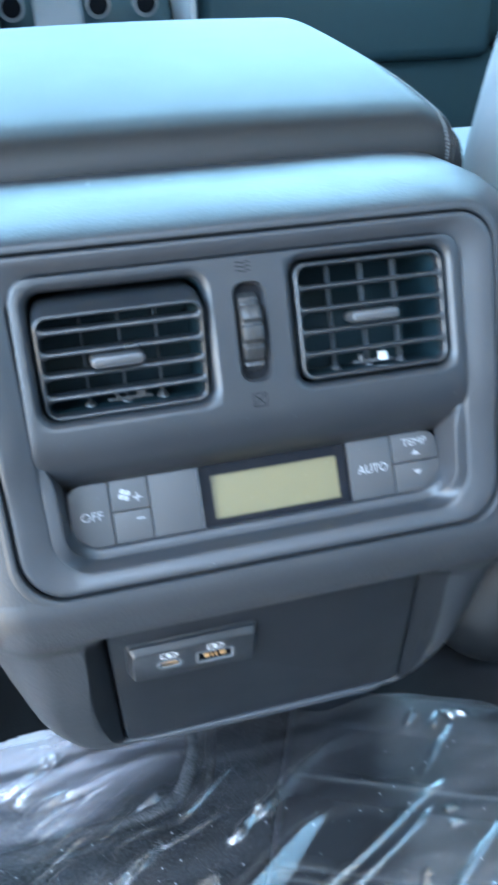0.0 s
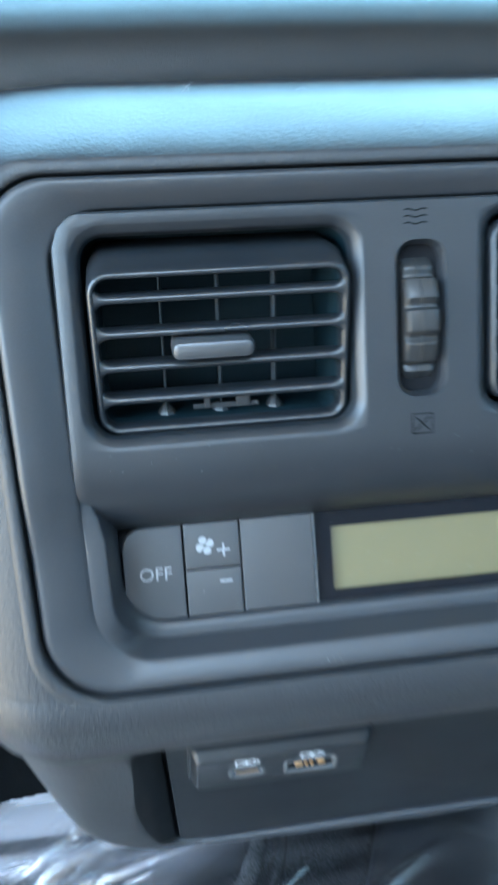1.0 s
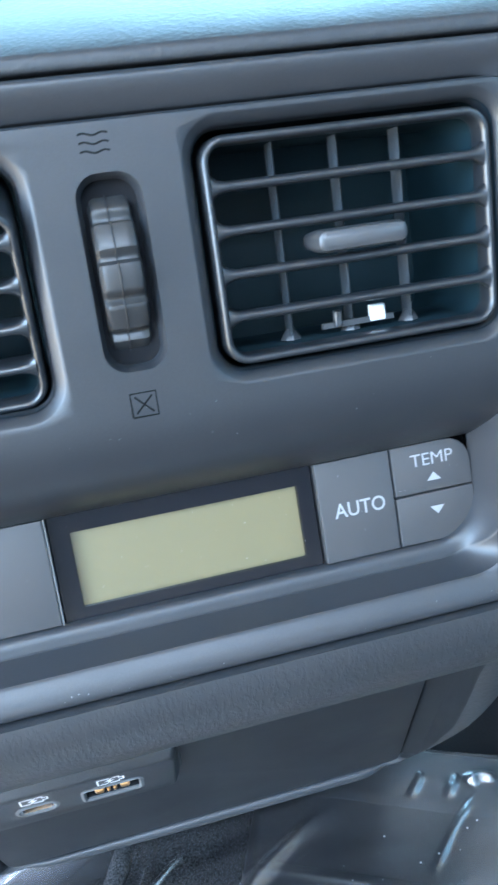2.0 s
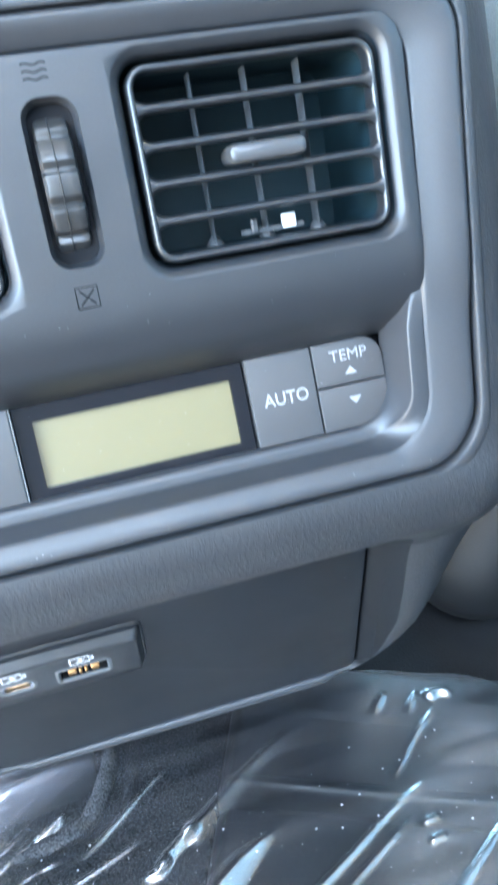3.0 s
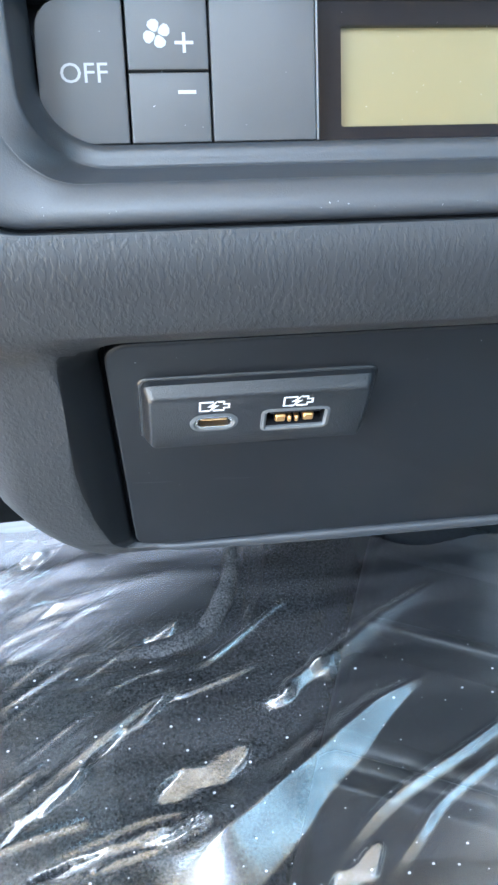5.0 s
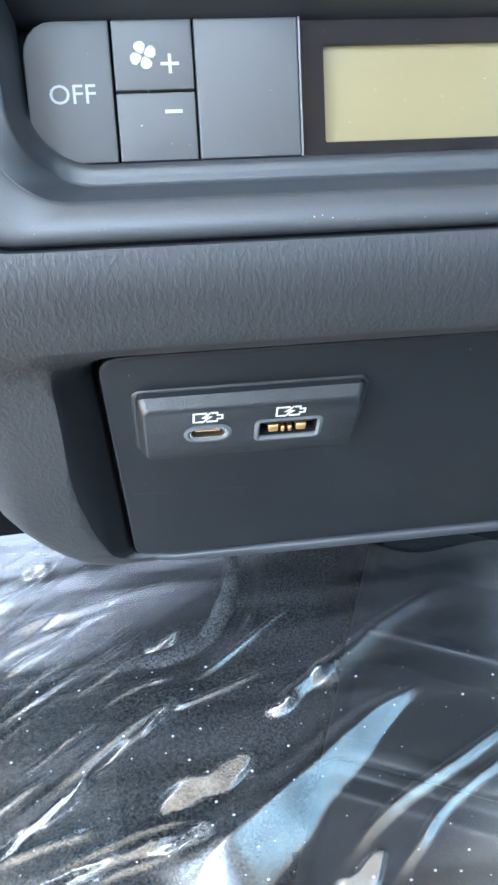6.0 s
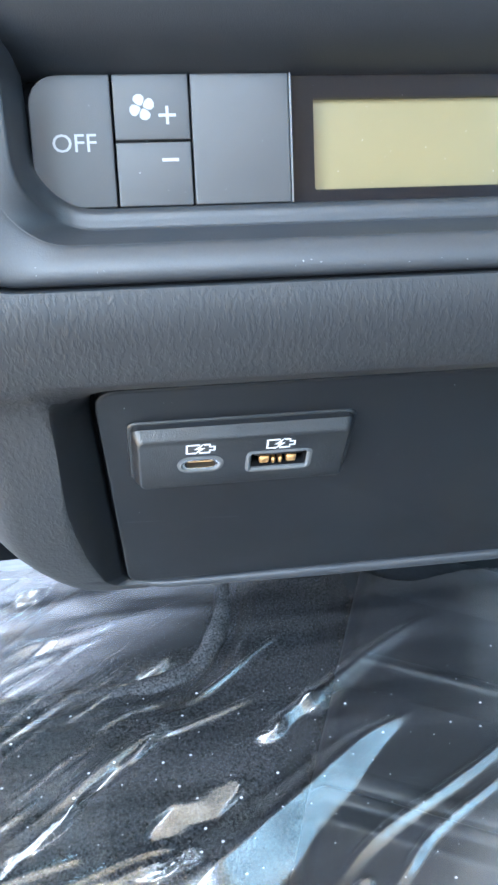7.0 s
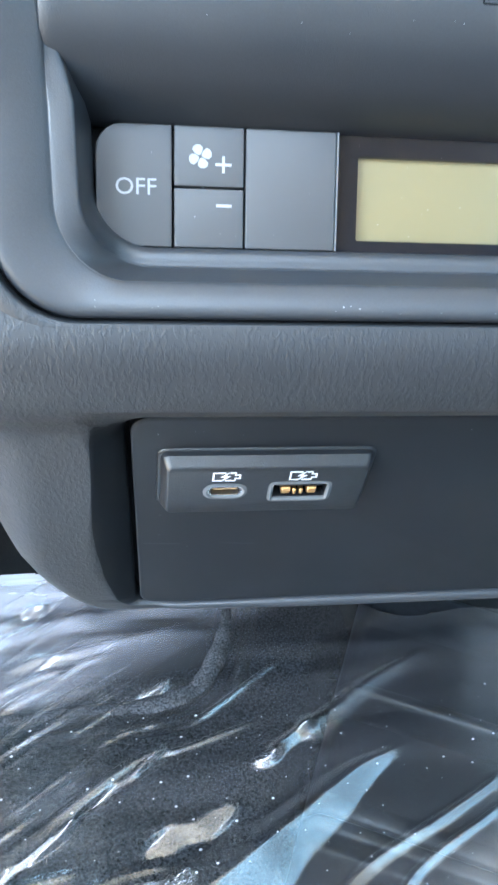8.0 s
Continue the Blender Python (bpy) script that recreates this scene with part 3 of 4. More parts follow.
# thumb wheel between the outlets
cpart("wheel_slot", plate(FACE, -6.9, 3.4, 7.2, 41.6, 3.6, ((-0.5, 12), (-0.4, 2.6), (0.9, 3.4)), 6), GAP, "dark slot of the thumb wheel")
ridge = []
for i in range(97):
    a = radians(-62 + 124 * i / 96)
    saw = (i / 96 * 5.2) % 1.0
    r = 17.4 + 1.3 * smoothstep(0.05, 0.28, saw) * (1 - smoothstep(0.86, 1.0, saw))
    ridge.append((r * math.sin(a), r * math.cos(a)))
wheel_rows = []
for x, k in ((-6.0, -1.2), (-5.4, -0.25), (-4.6, 0), (-2.6, 0), (-2.45, 0.25), (-2.3, 0), (-0.2, 0), (0.8, 0), (1.5, -0.3), (2.0, -1.2)):
    wheel_rows.append([FACE(x, 24.4 + s * (1 + k / 18), 15.6 - (d + k)) for s, d in ridge] + [FACE(x, 24.4, 24)])
cpart("thumb_wheel", loft(wheel_rows), WHEEL, "ribbed satin grey thumb wheel", sharp=30)
wave = [[(-5.6 + 5.4 * i / 12, s0 + 0.22 * math.sin(i / 12 * 4 * math.pi * 0.75)) for i in range(13)] for s0 in (47.2, 48.7, 50.2)]
cpart("airflow_mark", strokes(FACE, [[(x, s - 1.0) for x, s in w] for w in wave], 0.36, -0.06), GAP, "three dark wavy lines", smooth=False)
bx = [(-4.4, -2.7), (0.6, -2.7), (0.6, 2.0), (-4.4, 2.0), (-4.4, -2.7)]
cpart("closed_mark", strokes(FACE, [bx, [(-3.6, -2.0), (-0.2, 1.3)], [(-0.2, -2.0), (-3.6, 1.3)]], 0.38, -0.06), GAP, "dark crossed-out square", smooth=False)

# ---- the row of keys and the display ----
cpart("key_bed", plate(KEYROW, -78, 75.6, -1.8, 25.6, 6, ((0, 9), (0, 5.0))), GAP, "black bed behind the keys")
PRESS = ((0.0, 5.4), (0.0, 0.35), (0.12, 0.1), (0.4, 0.0))


def key(name, x0, x1, s0, s1, r, label):
    return cpart(name, plate(KEYROW, x0, x1, s0, s1, r, PRESS, 5), BUTTON, label)


off_key = key("off_key", -76.0, -60.75, 0.0, 24.0, (5.5, 0.3, 0.3, 5.5), "dark grey off key with white letters")
fan_up = key("fan_up_key", -60.3, -46.0, 12.2, 24.0, 0.3, "dark grey fan key with a white fan")
fan_down = key("fan_down_key", -60.3, -46.0, 0.0, 11.8, 0.3, "dark grey key with a white minus")
key("blank_key", -45.6, -26.6, 0.0, 24.0, 0.3, "blank dark grey key")
auto_key = key("auto_key", 34.9, 53.3, 0.0, 24.0, 0.3, "dark grey auto key with white letters")
temp_up = key("temperature_up_key", 53.7, 73.6, 12.2, 24.0, (0.3, 0.3, 6.5, 0.3), "dark grey temperature key with white letters")
temp_down = key("temperature_down_key", 53.7, 73.6, 0.0, 11.8, (0.3, 5.5, 0.3, 0.3), "dark grey key with a white triangle")

writing("letters", "OFF", KEYROW, -68.0, 10.2, 3.3, PRINT, off_key, width=8.2, bold=0.002)
writing("letters", "AUTO", KEYROW, 44.6, 10.3, 3.5, PRINT, auto_key, width=12.6)
writing("letters", "TEMP", KEYROW, 63.8, 18.6, 2.9, PRINT, temp_up, bold=0.0, width=10.8)
part("triangle", *flat(KEYROW, [[(62.0, 14.7), (65.6, 14.7), (63.8, 16.7)]]), PRINT, temp_up, smooth=False)
part("triangle", *flat(KEYROW, [[(62.0, 8.4), (63.8, 6.4), (65.6, 8.4)]]), PRINT, temp_down, smooth=False)
part("plus_sign", *strokes(KEYROW, [[(-51.9, 16.6), (-48.6, 16.6)]], 0.55), PRINT, fan_up, smooth=False)
part("plus_sign", *strokes(KEYROW, [[(-50.25, 14.95), (-50.25, 18.25)]], 0.55, -0.034), PRINT, fan_up, smooth=False)
part("minus_sign", *strokes(KEYROW, [[(-51.7, 8.5), (-48.5, 8.5)]], 0.6), PRINT, fan_down, smooth=False)
blades = []
for k in range(4):
    a0 = radians(90 * k + 20)
    sh = []
    for u, v in ((0.3, -0.1), (0.8, -0.7), (1.5, -1.05), (2.15, -0.75), (2.45, -0.05), (2.3, 0.7), (1.75, 1.1), (1.0, 0.85), (0.4, 0.35)):
        sh.append((-55.0 + u * math.cos(a0) - v * math.sin(a0), 18.1 + u * math.sin(a0) + v * math.cos(a0)))
    blades.append(sh)
part("fan_sign", *flat(KEYROW, blades), PRINT, fan_up, smooth=False)

display = cpart("display", plate(KEYROW, -26.1, 34.5, -0.4, 24.2, 0.5, ((0, 6), (0, 1.9), (0.3, 1.6))), GLOSS_BLACK, "climate display, switched off, in a glossy black surround")
cut(display, plate(KEYROW, -21.4, 30.6, 2.4, 19.6, 0.4, ((-0.3, 0.5), (0.0, 1.9), (0.1, 12))))
under(display)
part("screen", *plate(KEYROW, -21.5, 30.7, 2.3, 19.7, 0.4, ((0, 5.4), (0, 3.3))), LCD, display, "blank olive-yellow liquid crystal screen")
cpart("bright_edge", plate(KEYROW, -26.5, -26.15, 0.0, 24.0, 0.1, ((0, 3), (0, -0.02)), 2), SHELL, "thin bright edge beside the display")

# ---- the lower panel with the charging sockets ----


def panel_outline(inset, d):
    xs = ((-66.8 + inset, -92.3 + inset), (76.4 - inset, -92.3 + inset), (67.6 - inset, 10.0 - inset), (-69.9 + inset, 9.7 - inset))
    return rounded(xs, (6.0, 5.0, 3.5, 6.5), LOWER, d)


cpart("lower_panel", loft([panel_outline(0, 6), panel_outline(0, 0.4), panel_outline(0.25, 0.1), panel_outline(0.7, 0.0)]), LOWER_PLASTIC, "smooth dark grey lower panel")
lip = [LOWER(x, -94.3 + 1.0 * smoothstep(60, 73, abs(x - 4)), -0.5 + 1.2 * smoothstep(56, 71, abs(x - 4))) for x in range(-66, 76, 3)]
cpart("bottom_lip", tube(lip, [0.4 + (1.1 + 0.7 * smoothstep(-60, 0, p[0])) * smoothstep(71, 58, abs(p[0] - 4)) for p in lip], 12), PLASTIC, "rounded lip below the lower panel")
cpart("panel_gap", loft([panel_outline(-1.6, 7), panel_outline(-1.6, 5.5)]), GAP, "black gap round the lower panel")

# wedge-shaped socket block: shallow on top, prouder below
blk = []
for x0, x1, s0, s1, d, r in ((-63.0, -5.2, -21.4, 2.2, 18, 2.4), (-63.0, -5.2, -21.4, 2.2, 4.5, 2.4), (-62.7, -5.5, -21.3, 1.9, 4.1, 2.3), (-62.1, -6.0, -21.0, 1.6, 4.0, 2.2), (-61.9, -6.2, -20.9, 1.5, 3.0, 2.1), (-61.75, -6.4, -20.8, 1.5, 2.6, 2.0), (-60.7, -7.4, -20.2, -0.3, 0.6, 1.7), (-60.4, -7.7, -20.0, -0.7, 0.15, 1.5), (-60.0, -8.1, -19.7, -1.1, 0.0, 1.3)):
    blk.append([SOCKETS(x, s, d) for x, s in rrect(x0, x1, s0, s1, r, 4)])
block = cpart("socket_block", loft(blk), MODULE, "dark grey socket block standing proud of the panel", sharp=25)
cut(block, plate(SOCKETS, -50.6, -39.6, -13.4, -7.6, 2.8, ((0, -1), (0, 8))), plate(SOCKETS, -33.2, -16.8, -14.9, -7.0, 1.4, ((0, -1), (0, 10))))
under(block)


def rim(x0, x1, s0, s1, r, wide):
    o, i = rrect(x0, x1, s0, s1, r, 5), rrect(x0 + wide, x1 - wide, s0 + wide, s1 - wide, max(0.2, r - wide), 5)
    m = rrect(x0 + wide * 0.6, x1 - wide * 0.6, s0 + wide * 0.6, s1 - wide * 0.6, max(0.3, r - wide * 0.6), 5)
    return loft([[SOCKETS(x, s, d) for x, s in lp] for lp, d in ((o, 4), (o, -0.1), (m, -0.3), (i, 0.1), (i, 0.7))], False, False)


def sleeve(x0, x1, s0, s1, r, depth):
    return loft([[SOCKETS(x, s, d) for x, s in rrect(x0, x1, s0, s1, r, 5)] for d in (0.6, depth)], False, True)


port_c = cpart("usb_c_port", rim(-51.0, -39.2, -13.8, -7.2, 3.2, 1.4), SHELL, "small oval charging port with a steel rim")
part("tongue", *plate(SOCKETS, -48.2, -42.0, -10.8, -10.5, 0.1, ((0, 6), (0, 0.9))), GOLD, port_c)
part("port_shell", *sleeve(-49.6, -40.6, -12.4, -8.6, 1.7, 7), BLACK, port_c)
part("port_lip", *loft([[SOCKETS(x, s, d) for x, s in rrect(-49.5 + g, -40.7 - g, -12.3 + g, -8.7 - g, 1.6)] for g, d in ((0, 0.3), (0.0, 0.1), (0.25, 0.1), (0.25, 6))], False, False), STEEL, port_c)
port_a = cpart("usb_a_port", rim(-33.6, -16.4, -15.4, -6.7, 1.9, 1.35), SHELL, "wide charging port with gold contacts")
part("port_shell", *sleeve(-32.2, -17.8, -14.0, -8.1, 0.5, 9), BLACK, port_a)
part("tongue", *plate(SOCKETS, -31.2, -18.8, -10.0, -8.4, 0.2, ((0, 8), (0, 1.0))), BLACK, port_a)
for x, w in ((-28.6, 1.3), (-26.2, 0.5), (-24.4, 0.5), (-21.6, 1.3)):
    part("contact", *join(plate(SOCKETS, x - w, x + w, -13.0 if w < 1 else -12.6, -10.9 if w < 1 else -10.1, 0.3, ((0, 6), (0, 0.7), (0.35, 0.3)), 2)), GOLD, port_a)


def battery_sign(cx):
    """Outline of a battery with a bolt across it."""
    cs, w, h = -4.1, 3.1, 1.6
    lines = [[(cx - 0.9, cs - h), (cx - w, cs - h), (cx - w, cs + h), (cx + 0.1, cs + h)],
             [(cx + 1.2, cs + h), (cx + w - 0.5, cs + h), (cx + w - 0.5, cs + 0.7), (cx + w + 0.7, cs + 0.7), (cx + w + 0.7, cs - 0.7), (cx + w - 0.5, cs - 0.7), (cx + w - 0.5, cs - h), (cx, cs - h)]]
    bolt = [(cx + 1.3, cs + 2.2), (cx - 1.4, cs - 0.25), (cx - 0.15, cs - 0.25), (cx - 1.2, cs - 2.2), (cx + 1.5, cs + 0.3), (cx + 0.2, cs + 0.3)]
    return join(strokes(SOCKETS, lines, 0.6), flat(SOCKETS, [bolt], -0.034))


for cx in (-45.5, -25.3):
    part("battery_sign", *battery_sign(cx), PRINT_WHITE, block, "white battery symbol with a bolt", smooth=False)

# ---- armrest lid ----
lid = thing("armrest_lid", "padded dark hide armrest lid with stitched seams on the console", "armrest", (MID, 230, 296))
lid_line = spline([(110, 297), (104, 304), (102, 311), (103, 318), (108, 325), (117, 330), (132, 334.2), (180, 343), (250, 352), (310, 357.5), (345, 357), (362, 349), (370, 333), (372, 312), (368, 297)], 4)


def on_lid(y, z, e):
    """A point of the lid's skin: e runs from -1 to 1 across it."""
    w = 130 - 5 * smoothstep(100, 370, y) - 4 * max(0.0, (y - 290) / 80) ** 2
    k = max(0.0, abs(e) - 0.80) / 0.20
    drop = 1 - math.sqrt(max(0.0, 1 - k * k))
    return (MID + 1 + 0.03 * (y - 30) + w * e, y + (230 - y) * 0.10 * drop, z - (z - 297) * 0.93 * drop - 2.0 * e * e)


lid_rows = []
for i in range(61):
    v = i / 30 - 1
    v = math.copysign(abs(v) ** 0.7, v)
    lid_rows.append([on_lid(y, z, v) for y, z in lid_line])
cushion = part("cushion", *loft(lid_rows, True, True), LID_HIDE, lid, sharp=70)
cushion.matrix_parent_inverse = Matrix.Translation(lid.location).inverted()
back_and_top = [p for p in lid_line[2:] if p[0] < 352 and p[1] > 300]
for side in (-1, 1):
    for e, rad in ((0.915, 1.2), (0.955, 1.0)):
        bead = part("piping", *tube([on_lid(y, z, side * e) for y, z in back_and_top], rad), LID_HIDE, lid)
        bead.matrix_parent_inverse = Matrix.Translation(lid.location).inverted()
    pts = [on_lid(y, z, side * 0.885) for y, z in back_and_top]
    st = []
    for a, b in zip(pts, pts[1:]):
        a, b = Vector(a), Vector(b)
        k = max(1, int((b - a).length / 3.4))
        for j in range(k):
            p, q = a.lerp(b, (j + 0.15) / k), a.lerp(b, (j + 0.8) / k)
            o = Vector((side * 0.2, 0, 0.3))
            st.append(tube([tuple(p + o), tuple(q + o)], 0.5, 5))
    sew = part("stitching", *join(*st), THREAD, lid, "pale stitching")
    sew.matrix_parent_inverse = Matrix.Translation(lid.location).inverted()

# ---- dust on the plastic ----
rnd = random.Random(9)
bits = []
for at, x0, x1, s0, s1, d, count in ((FACE, -80, 76, -10, 0, -0.02, 24), (LOWER, -64, 66, -88, 8, -0.02, 90), (KEYROW, -74, 72, 1, 23, -0.02, 26), (KEYROW, -20, 29, 3, 18, 2.44, 12), (FACE, -84, 80, -60.2, -57.2, 0.82, 20)):
    for k in range(count):
        x, s, a = rnd.uniform(x0, x1), rnd.uniform(s0, s1), rnd.uniform(0, 3.1)
        u, v = 0.05 + 0.20 * rnd.random() ** 3, 0.04 + 0.06 * rnd.random() ** 2
        ca, sa = math.cos(a), math.sin(a)
        bits.append(([at(x + p * ca - q * sa, s + p * sa + q * ca, d) for p, q in ((-u, -v), (u, -v * 0.4), (u * 0.9, v), (-u * 0.7, v * 0.8))], [(0, 1, 2, 3)]))
dust = cpart("dust", join(*bits), SPECK, "fine pale dust", smooth=False)
tagged(dust, kind="stuff")
for ln in ([(-51, 78, 314), (-49.5, 77.5, 315.6), (-48, 78, 316.5)], [(-49, 77, 314), (-49.4, 77, 315.4), (-50.6, 78, 315.8)], [(-20, 78, 314), (-18.5, 77, 314.7), (-16.8, 78, 314.2)]):
    cpart("lint", tube(ln, 0.06, 4), SPECK, "strand of pale lint")
for ln in ([(-43, -52.1), (-40, -52.2), (-36, -52.8), (-32.4, -52.9)], [(-66, -51.0), (-60, -51.6), (-55, -51.9)], [(2.2, -75.0), (3.2, -75.9), (4.4, -75.3)]):
    cpart("scuff", strokes(LOWER, [ln], 0.16), SCUFF, "faint pale scuff", smooth=False)

# ---- the floor behind the console, under clear film ----


def structure(name, vf, mat, label, category="", **kw):
    return tagged(part(name, *vf, mat, **kw), label, category, kind="structure")


structure("floor", box(-760, 760, -1150, 1450, -90, -50, 4), FELT, "black carpeted floor of the car")


def grid(x0, x1, y0, y1, nx, ny, height):
    verts, faces = [], []
    for j in range(ny + 1):
        for i in range(nx + 1):
            x, y = x0 + (x1 - x0) * i / nx, y0 + (y1 - y0) * j / ny
            verts.append((x, y, height(x, y)))
    for j in range(ny):
        for i in range(nx):
            a = j * (nx + 1) + i
            faces.append((a, a + 1, a + nx + 2, a + nx + 1))
    return verts, faces


def slab(x0, x1, y0, y1, nx, ny, height, bottom):
    """A closed sheet: a shaped top with straight sides down to bottom."""
    v, f = grid(x0, x1, y0, y1, nx, ny, height)
    rim_ids = [i for i in range(nx + 1)] + [j * (nx + 1) + nx for j in range(1, ny + 1)] + [ny * (nx + 1) + i for i in range(nx - 1, -1, -1)] + [j * (nx + 1) for j in range(ny - 1, 0, -1)]
    k = len(v)
    v += [(v[i][0], v[i][1], bottom) for i in rim_ids]
    n = len(rim_ids)
    f += [(rim_ids[i], k + i, k + (i + 1) % n, rim_ids[(i + 1) % n]) for i in range(n)]
    f.append(tuple(range(k, k + n)))
    return v, f


TURN_MAT = radians(-24.3)


def hump(x, y):
    """The carpeted tunnel, higher in the middle and falling off to the sides."""
    side = smoothstep(150, 230, abs(x + 10))
    off = (x - 14.6) * math.cos(TURN_MAT) + (y - 41.0) * math.sin(TURN_MAT)  # a trough along the mat's edge
    side += 0.6 * math.exp(-((off + 4.5) / 5.5) ** 2)
    v_mat = (y - 41.0) * math.cos(TURN_MAT) - (x - 14.6) * math.sin(TURN_MAT)
    side += 0.5 * smoothstep(-8, 2, off) + 0.8 * smoothstep(60, 70, v_mat) * smoothstep(30, 50, x)  # under the mat, and the gap behind it
    return -19 - 30 * side + 1.6 * noise.noise(Vector((x * 0.02, y * 0.02, 0.3)))


structure("tunnel_carpet", slab(-330, 330, -420, 98, 220, 150, hump, -60), CARPET, "black carpet over the floor tunnel")

# cut edge of the carpet that curls up and round
edge = spline([(-24, 98, -13), (-28, 80, -13), (-31, 67, -13), (-36, 55, -13), (-44, 44, -14.6), (-56, 38, -14), (-72, 35, -14.5), (-90, 35, -15), (-112, 34, -17), (-150, 36, -22)], 8)
tagged(part("carpet_edge", *tube(edge, [4.6 + 0.2 * math.sin(i * 0.9) for i in range(len(edge))], 10), BINDING), "fuzzy rolled edge of the black carpet", "carpet edge")
seam_line = [(x + 9.5, y - 5.5, z - 2.5) for x, y, z in edge]
tagged(part("carpet_binding", *tube(seam_line, 3.4, 8), BINDING), "grey fuzzy binding sewn beside the carpet edge", "carpet edge")
tagged(part("plastic_duct", *slab(-150, -38, 44, 110, 24, 16, lambda x, y: -21 + 8 * smoothstep(44, 80, y) - 8 * smoothstep(-60, -150, x), -40), DUCT), "dark plastic duct under the console", "air duct")

# stepped rubber mat beside the carpet


def mat_xy(u, v):
    return 14.6 + u * math.cos(TURN_MAT) - v * math.sin(TURN_MAT), 41.0 + u * math.sin(TURN_MAT) + v * math.cos(TURN_MAT)


mat_thing = thing("floor_mat", "black moulded rubber floor mat with stepped ribs under film", "floor mat", (60, 20, -14))
steps = spline([(-150, -30), (-100, -29.5), (-72, -30), (-62, -29.5), (-59, -28), (-57, -23), (-55.4, -21.4), (-53, -20.8), (-51.4, -20.9), (-50.4, -22.2), (-49.4, -21.0), (-47.4, -20.0), (-44.6, -19.6), (-42.4, -20.2), (-40, -20.6), (-11, -20), (-8.5, -21), (-6.4, -25), (-4.2, -25.5), (-2.8, -19), (-1.6, -15.0), (-0.4, -12.8), (1.2, -11.7), (2.8, -11.8), (5, -12.4), (8, -12.5), (34, -12), (37, -11.9), (39, -11.5), (41, -11.1), (44, -11), (60, -11), (64, -11.4), (67, -13), (69, -20), (70, -30)], 3)
mat_rows = []
for v, z in steps:
    mat_rows.append([(*mat_xy(u, v), z + 0.5 * math.sin(u * 0.05) - drop) for u, drop in [(0, 9), (1.5, 6), (3.4, 3), (5.2, 1.0), (6.6, 0.2)] + [(k * 8, 0) for k in range(1, 27)]] + [(*mat_xy(u, v), -38) for u in (208, 0)])
mat_body = part("mat", *loft(mat_rows), RUBBER, mat_thing, sharp=40)
mat_body.matrix_parent_inverse = Matrix.Translation(mat_thing.location).inverted()

# film: one-sided folds that run towards the console, over low swells
CREASES = []


def crease(points, w0, w1, g):
    """A fold along a line of points: its width at the start and the end, and the slope of its lit side."""
    CREASES.append((np.array(spline(points, 6)), w0, w1, g))


# over the mat
crease(((-62, -60), (-29, -37), (-14, -24.5), (3.5, -11.5), (16, -1.5), (28, 6), (41, 12.5)), 19, 1.4, 0.50)
crease(((-16, -56), (10, -35), (42, -20), (62, -10), (84, 1), (112, 11)), 4.0, 2.0, 0.57)
crease(((2, -60), (18, -46), (31, -35), (58, -21), (78, -11), (97, -2)), 3.4, 2.0, 0.48)
crease(((90, 14), (99, 21), (108, 29), (128, 42)), 2.6, 2.0, 0.46)
for x, y in ((95, 46), (110, 41)):
    crease(((x, y), (x + 6, y + 5), (x + 11, y + 10)), 3.0, 2.2, 0.44)
crease(((122, 44), (128, 46), (135, 43)), 4.5, 3.0, 0.74)
for x, y in ((93, -9), (92, -17)):
    crease(((x, y), (x + 5, y + 1), (x + 10, y + 1)), 2.4, 2.0, 0.60)
crease(((60, -66), (84, -46), (118, -24), (150, -6)), 3.2, 2.0, 0.38)
crease(((98, -52), (124, -34), (150, -20)), 2.6, 1.8, 0.38)
# a crumple at the mat's edge, and its pale trail
crease(((-27, 7), (-18, 8), (-12, 13)), 3.4, 3.0, 0.66)
crease(((-20, 7), (-10, 15), (4, 23)), 4.6, 4.0, 0.70)
crease(((-5, 16), (11, 25), (33, 40), (59, 52)), 8.0, 4.0, 0.44)
# long creases over the carpet
crease(((-55, 22), (-42, 29), (-27, 40), (-14, 50), (-2, 57)), 2.6, 1.6, 0.68)
crease(((-121, -26), (-91, -5), (-67, 12), (-52, 15), (-29, 23), (-16, 28)), 3.4, 1.5, 0.64)
crease(((-124, -33), (-93, -13), (-65, 4), (-52, 12), (-30, 21)), 2.0, 1.3, 0.16)
crease(((-118, -43), (-87, -34), (-69, -29), (-54, -28), (-41, -30)), 2.4, 1.8, 0.30)
crease(((-108, -46), (-85, -42), (-68, -39), (-55, -35), (-42, -31)), 2.8, 1.6, 0.28)
crease(((-130, -36), (-104, -30), (-84, -27)), 3.0, 2.0, 0.34)
crease(((-85, 17), (-72, 24), (-55, 28)), 2.0, 1.4, 0.60)
# bunched up beside the console
crease(((-125, 14), (-97, 32), (-85, 39), (-69, 53)), 2.2, 1.4, 0.72)
crease(((-126, 19), (-112, 31), (-98, 40), (-80, 52)), 2.0, 1.4, 0.70)
crease(((-127, 33), (-111, 43), (-91, 55), (-66, 64)), 4.0, 2.0, 0.60)
crease(((-130, 42), (-108, 52), (-84, 59)), 2.6, 2.0, 0.5)
crease(((-130, 50), (-111, 58), (-91, 61), (-61, 68), (-34, 76)), 6.0, 2.4, 0.44)
crease(((-134, 60), (-103, 72), (-80, 82)), 11.0, 6.0, 0.30)
crease(((-118, 84), (-112, 86), (-106, 85)), 5.0, 4.0, 0.45)
crease(((-150, 66), (-126, 78), (-104, 90)), 5.0, 3.0, 0.42)
draw = random.Random(11)
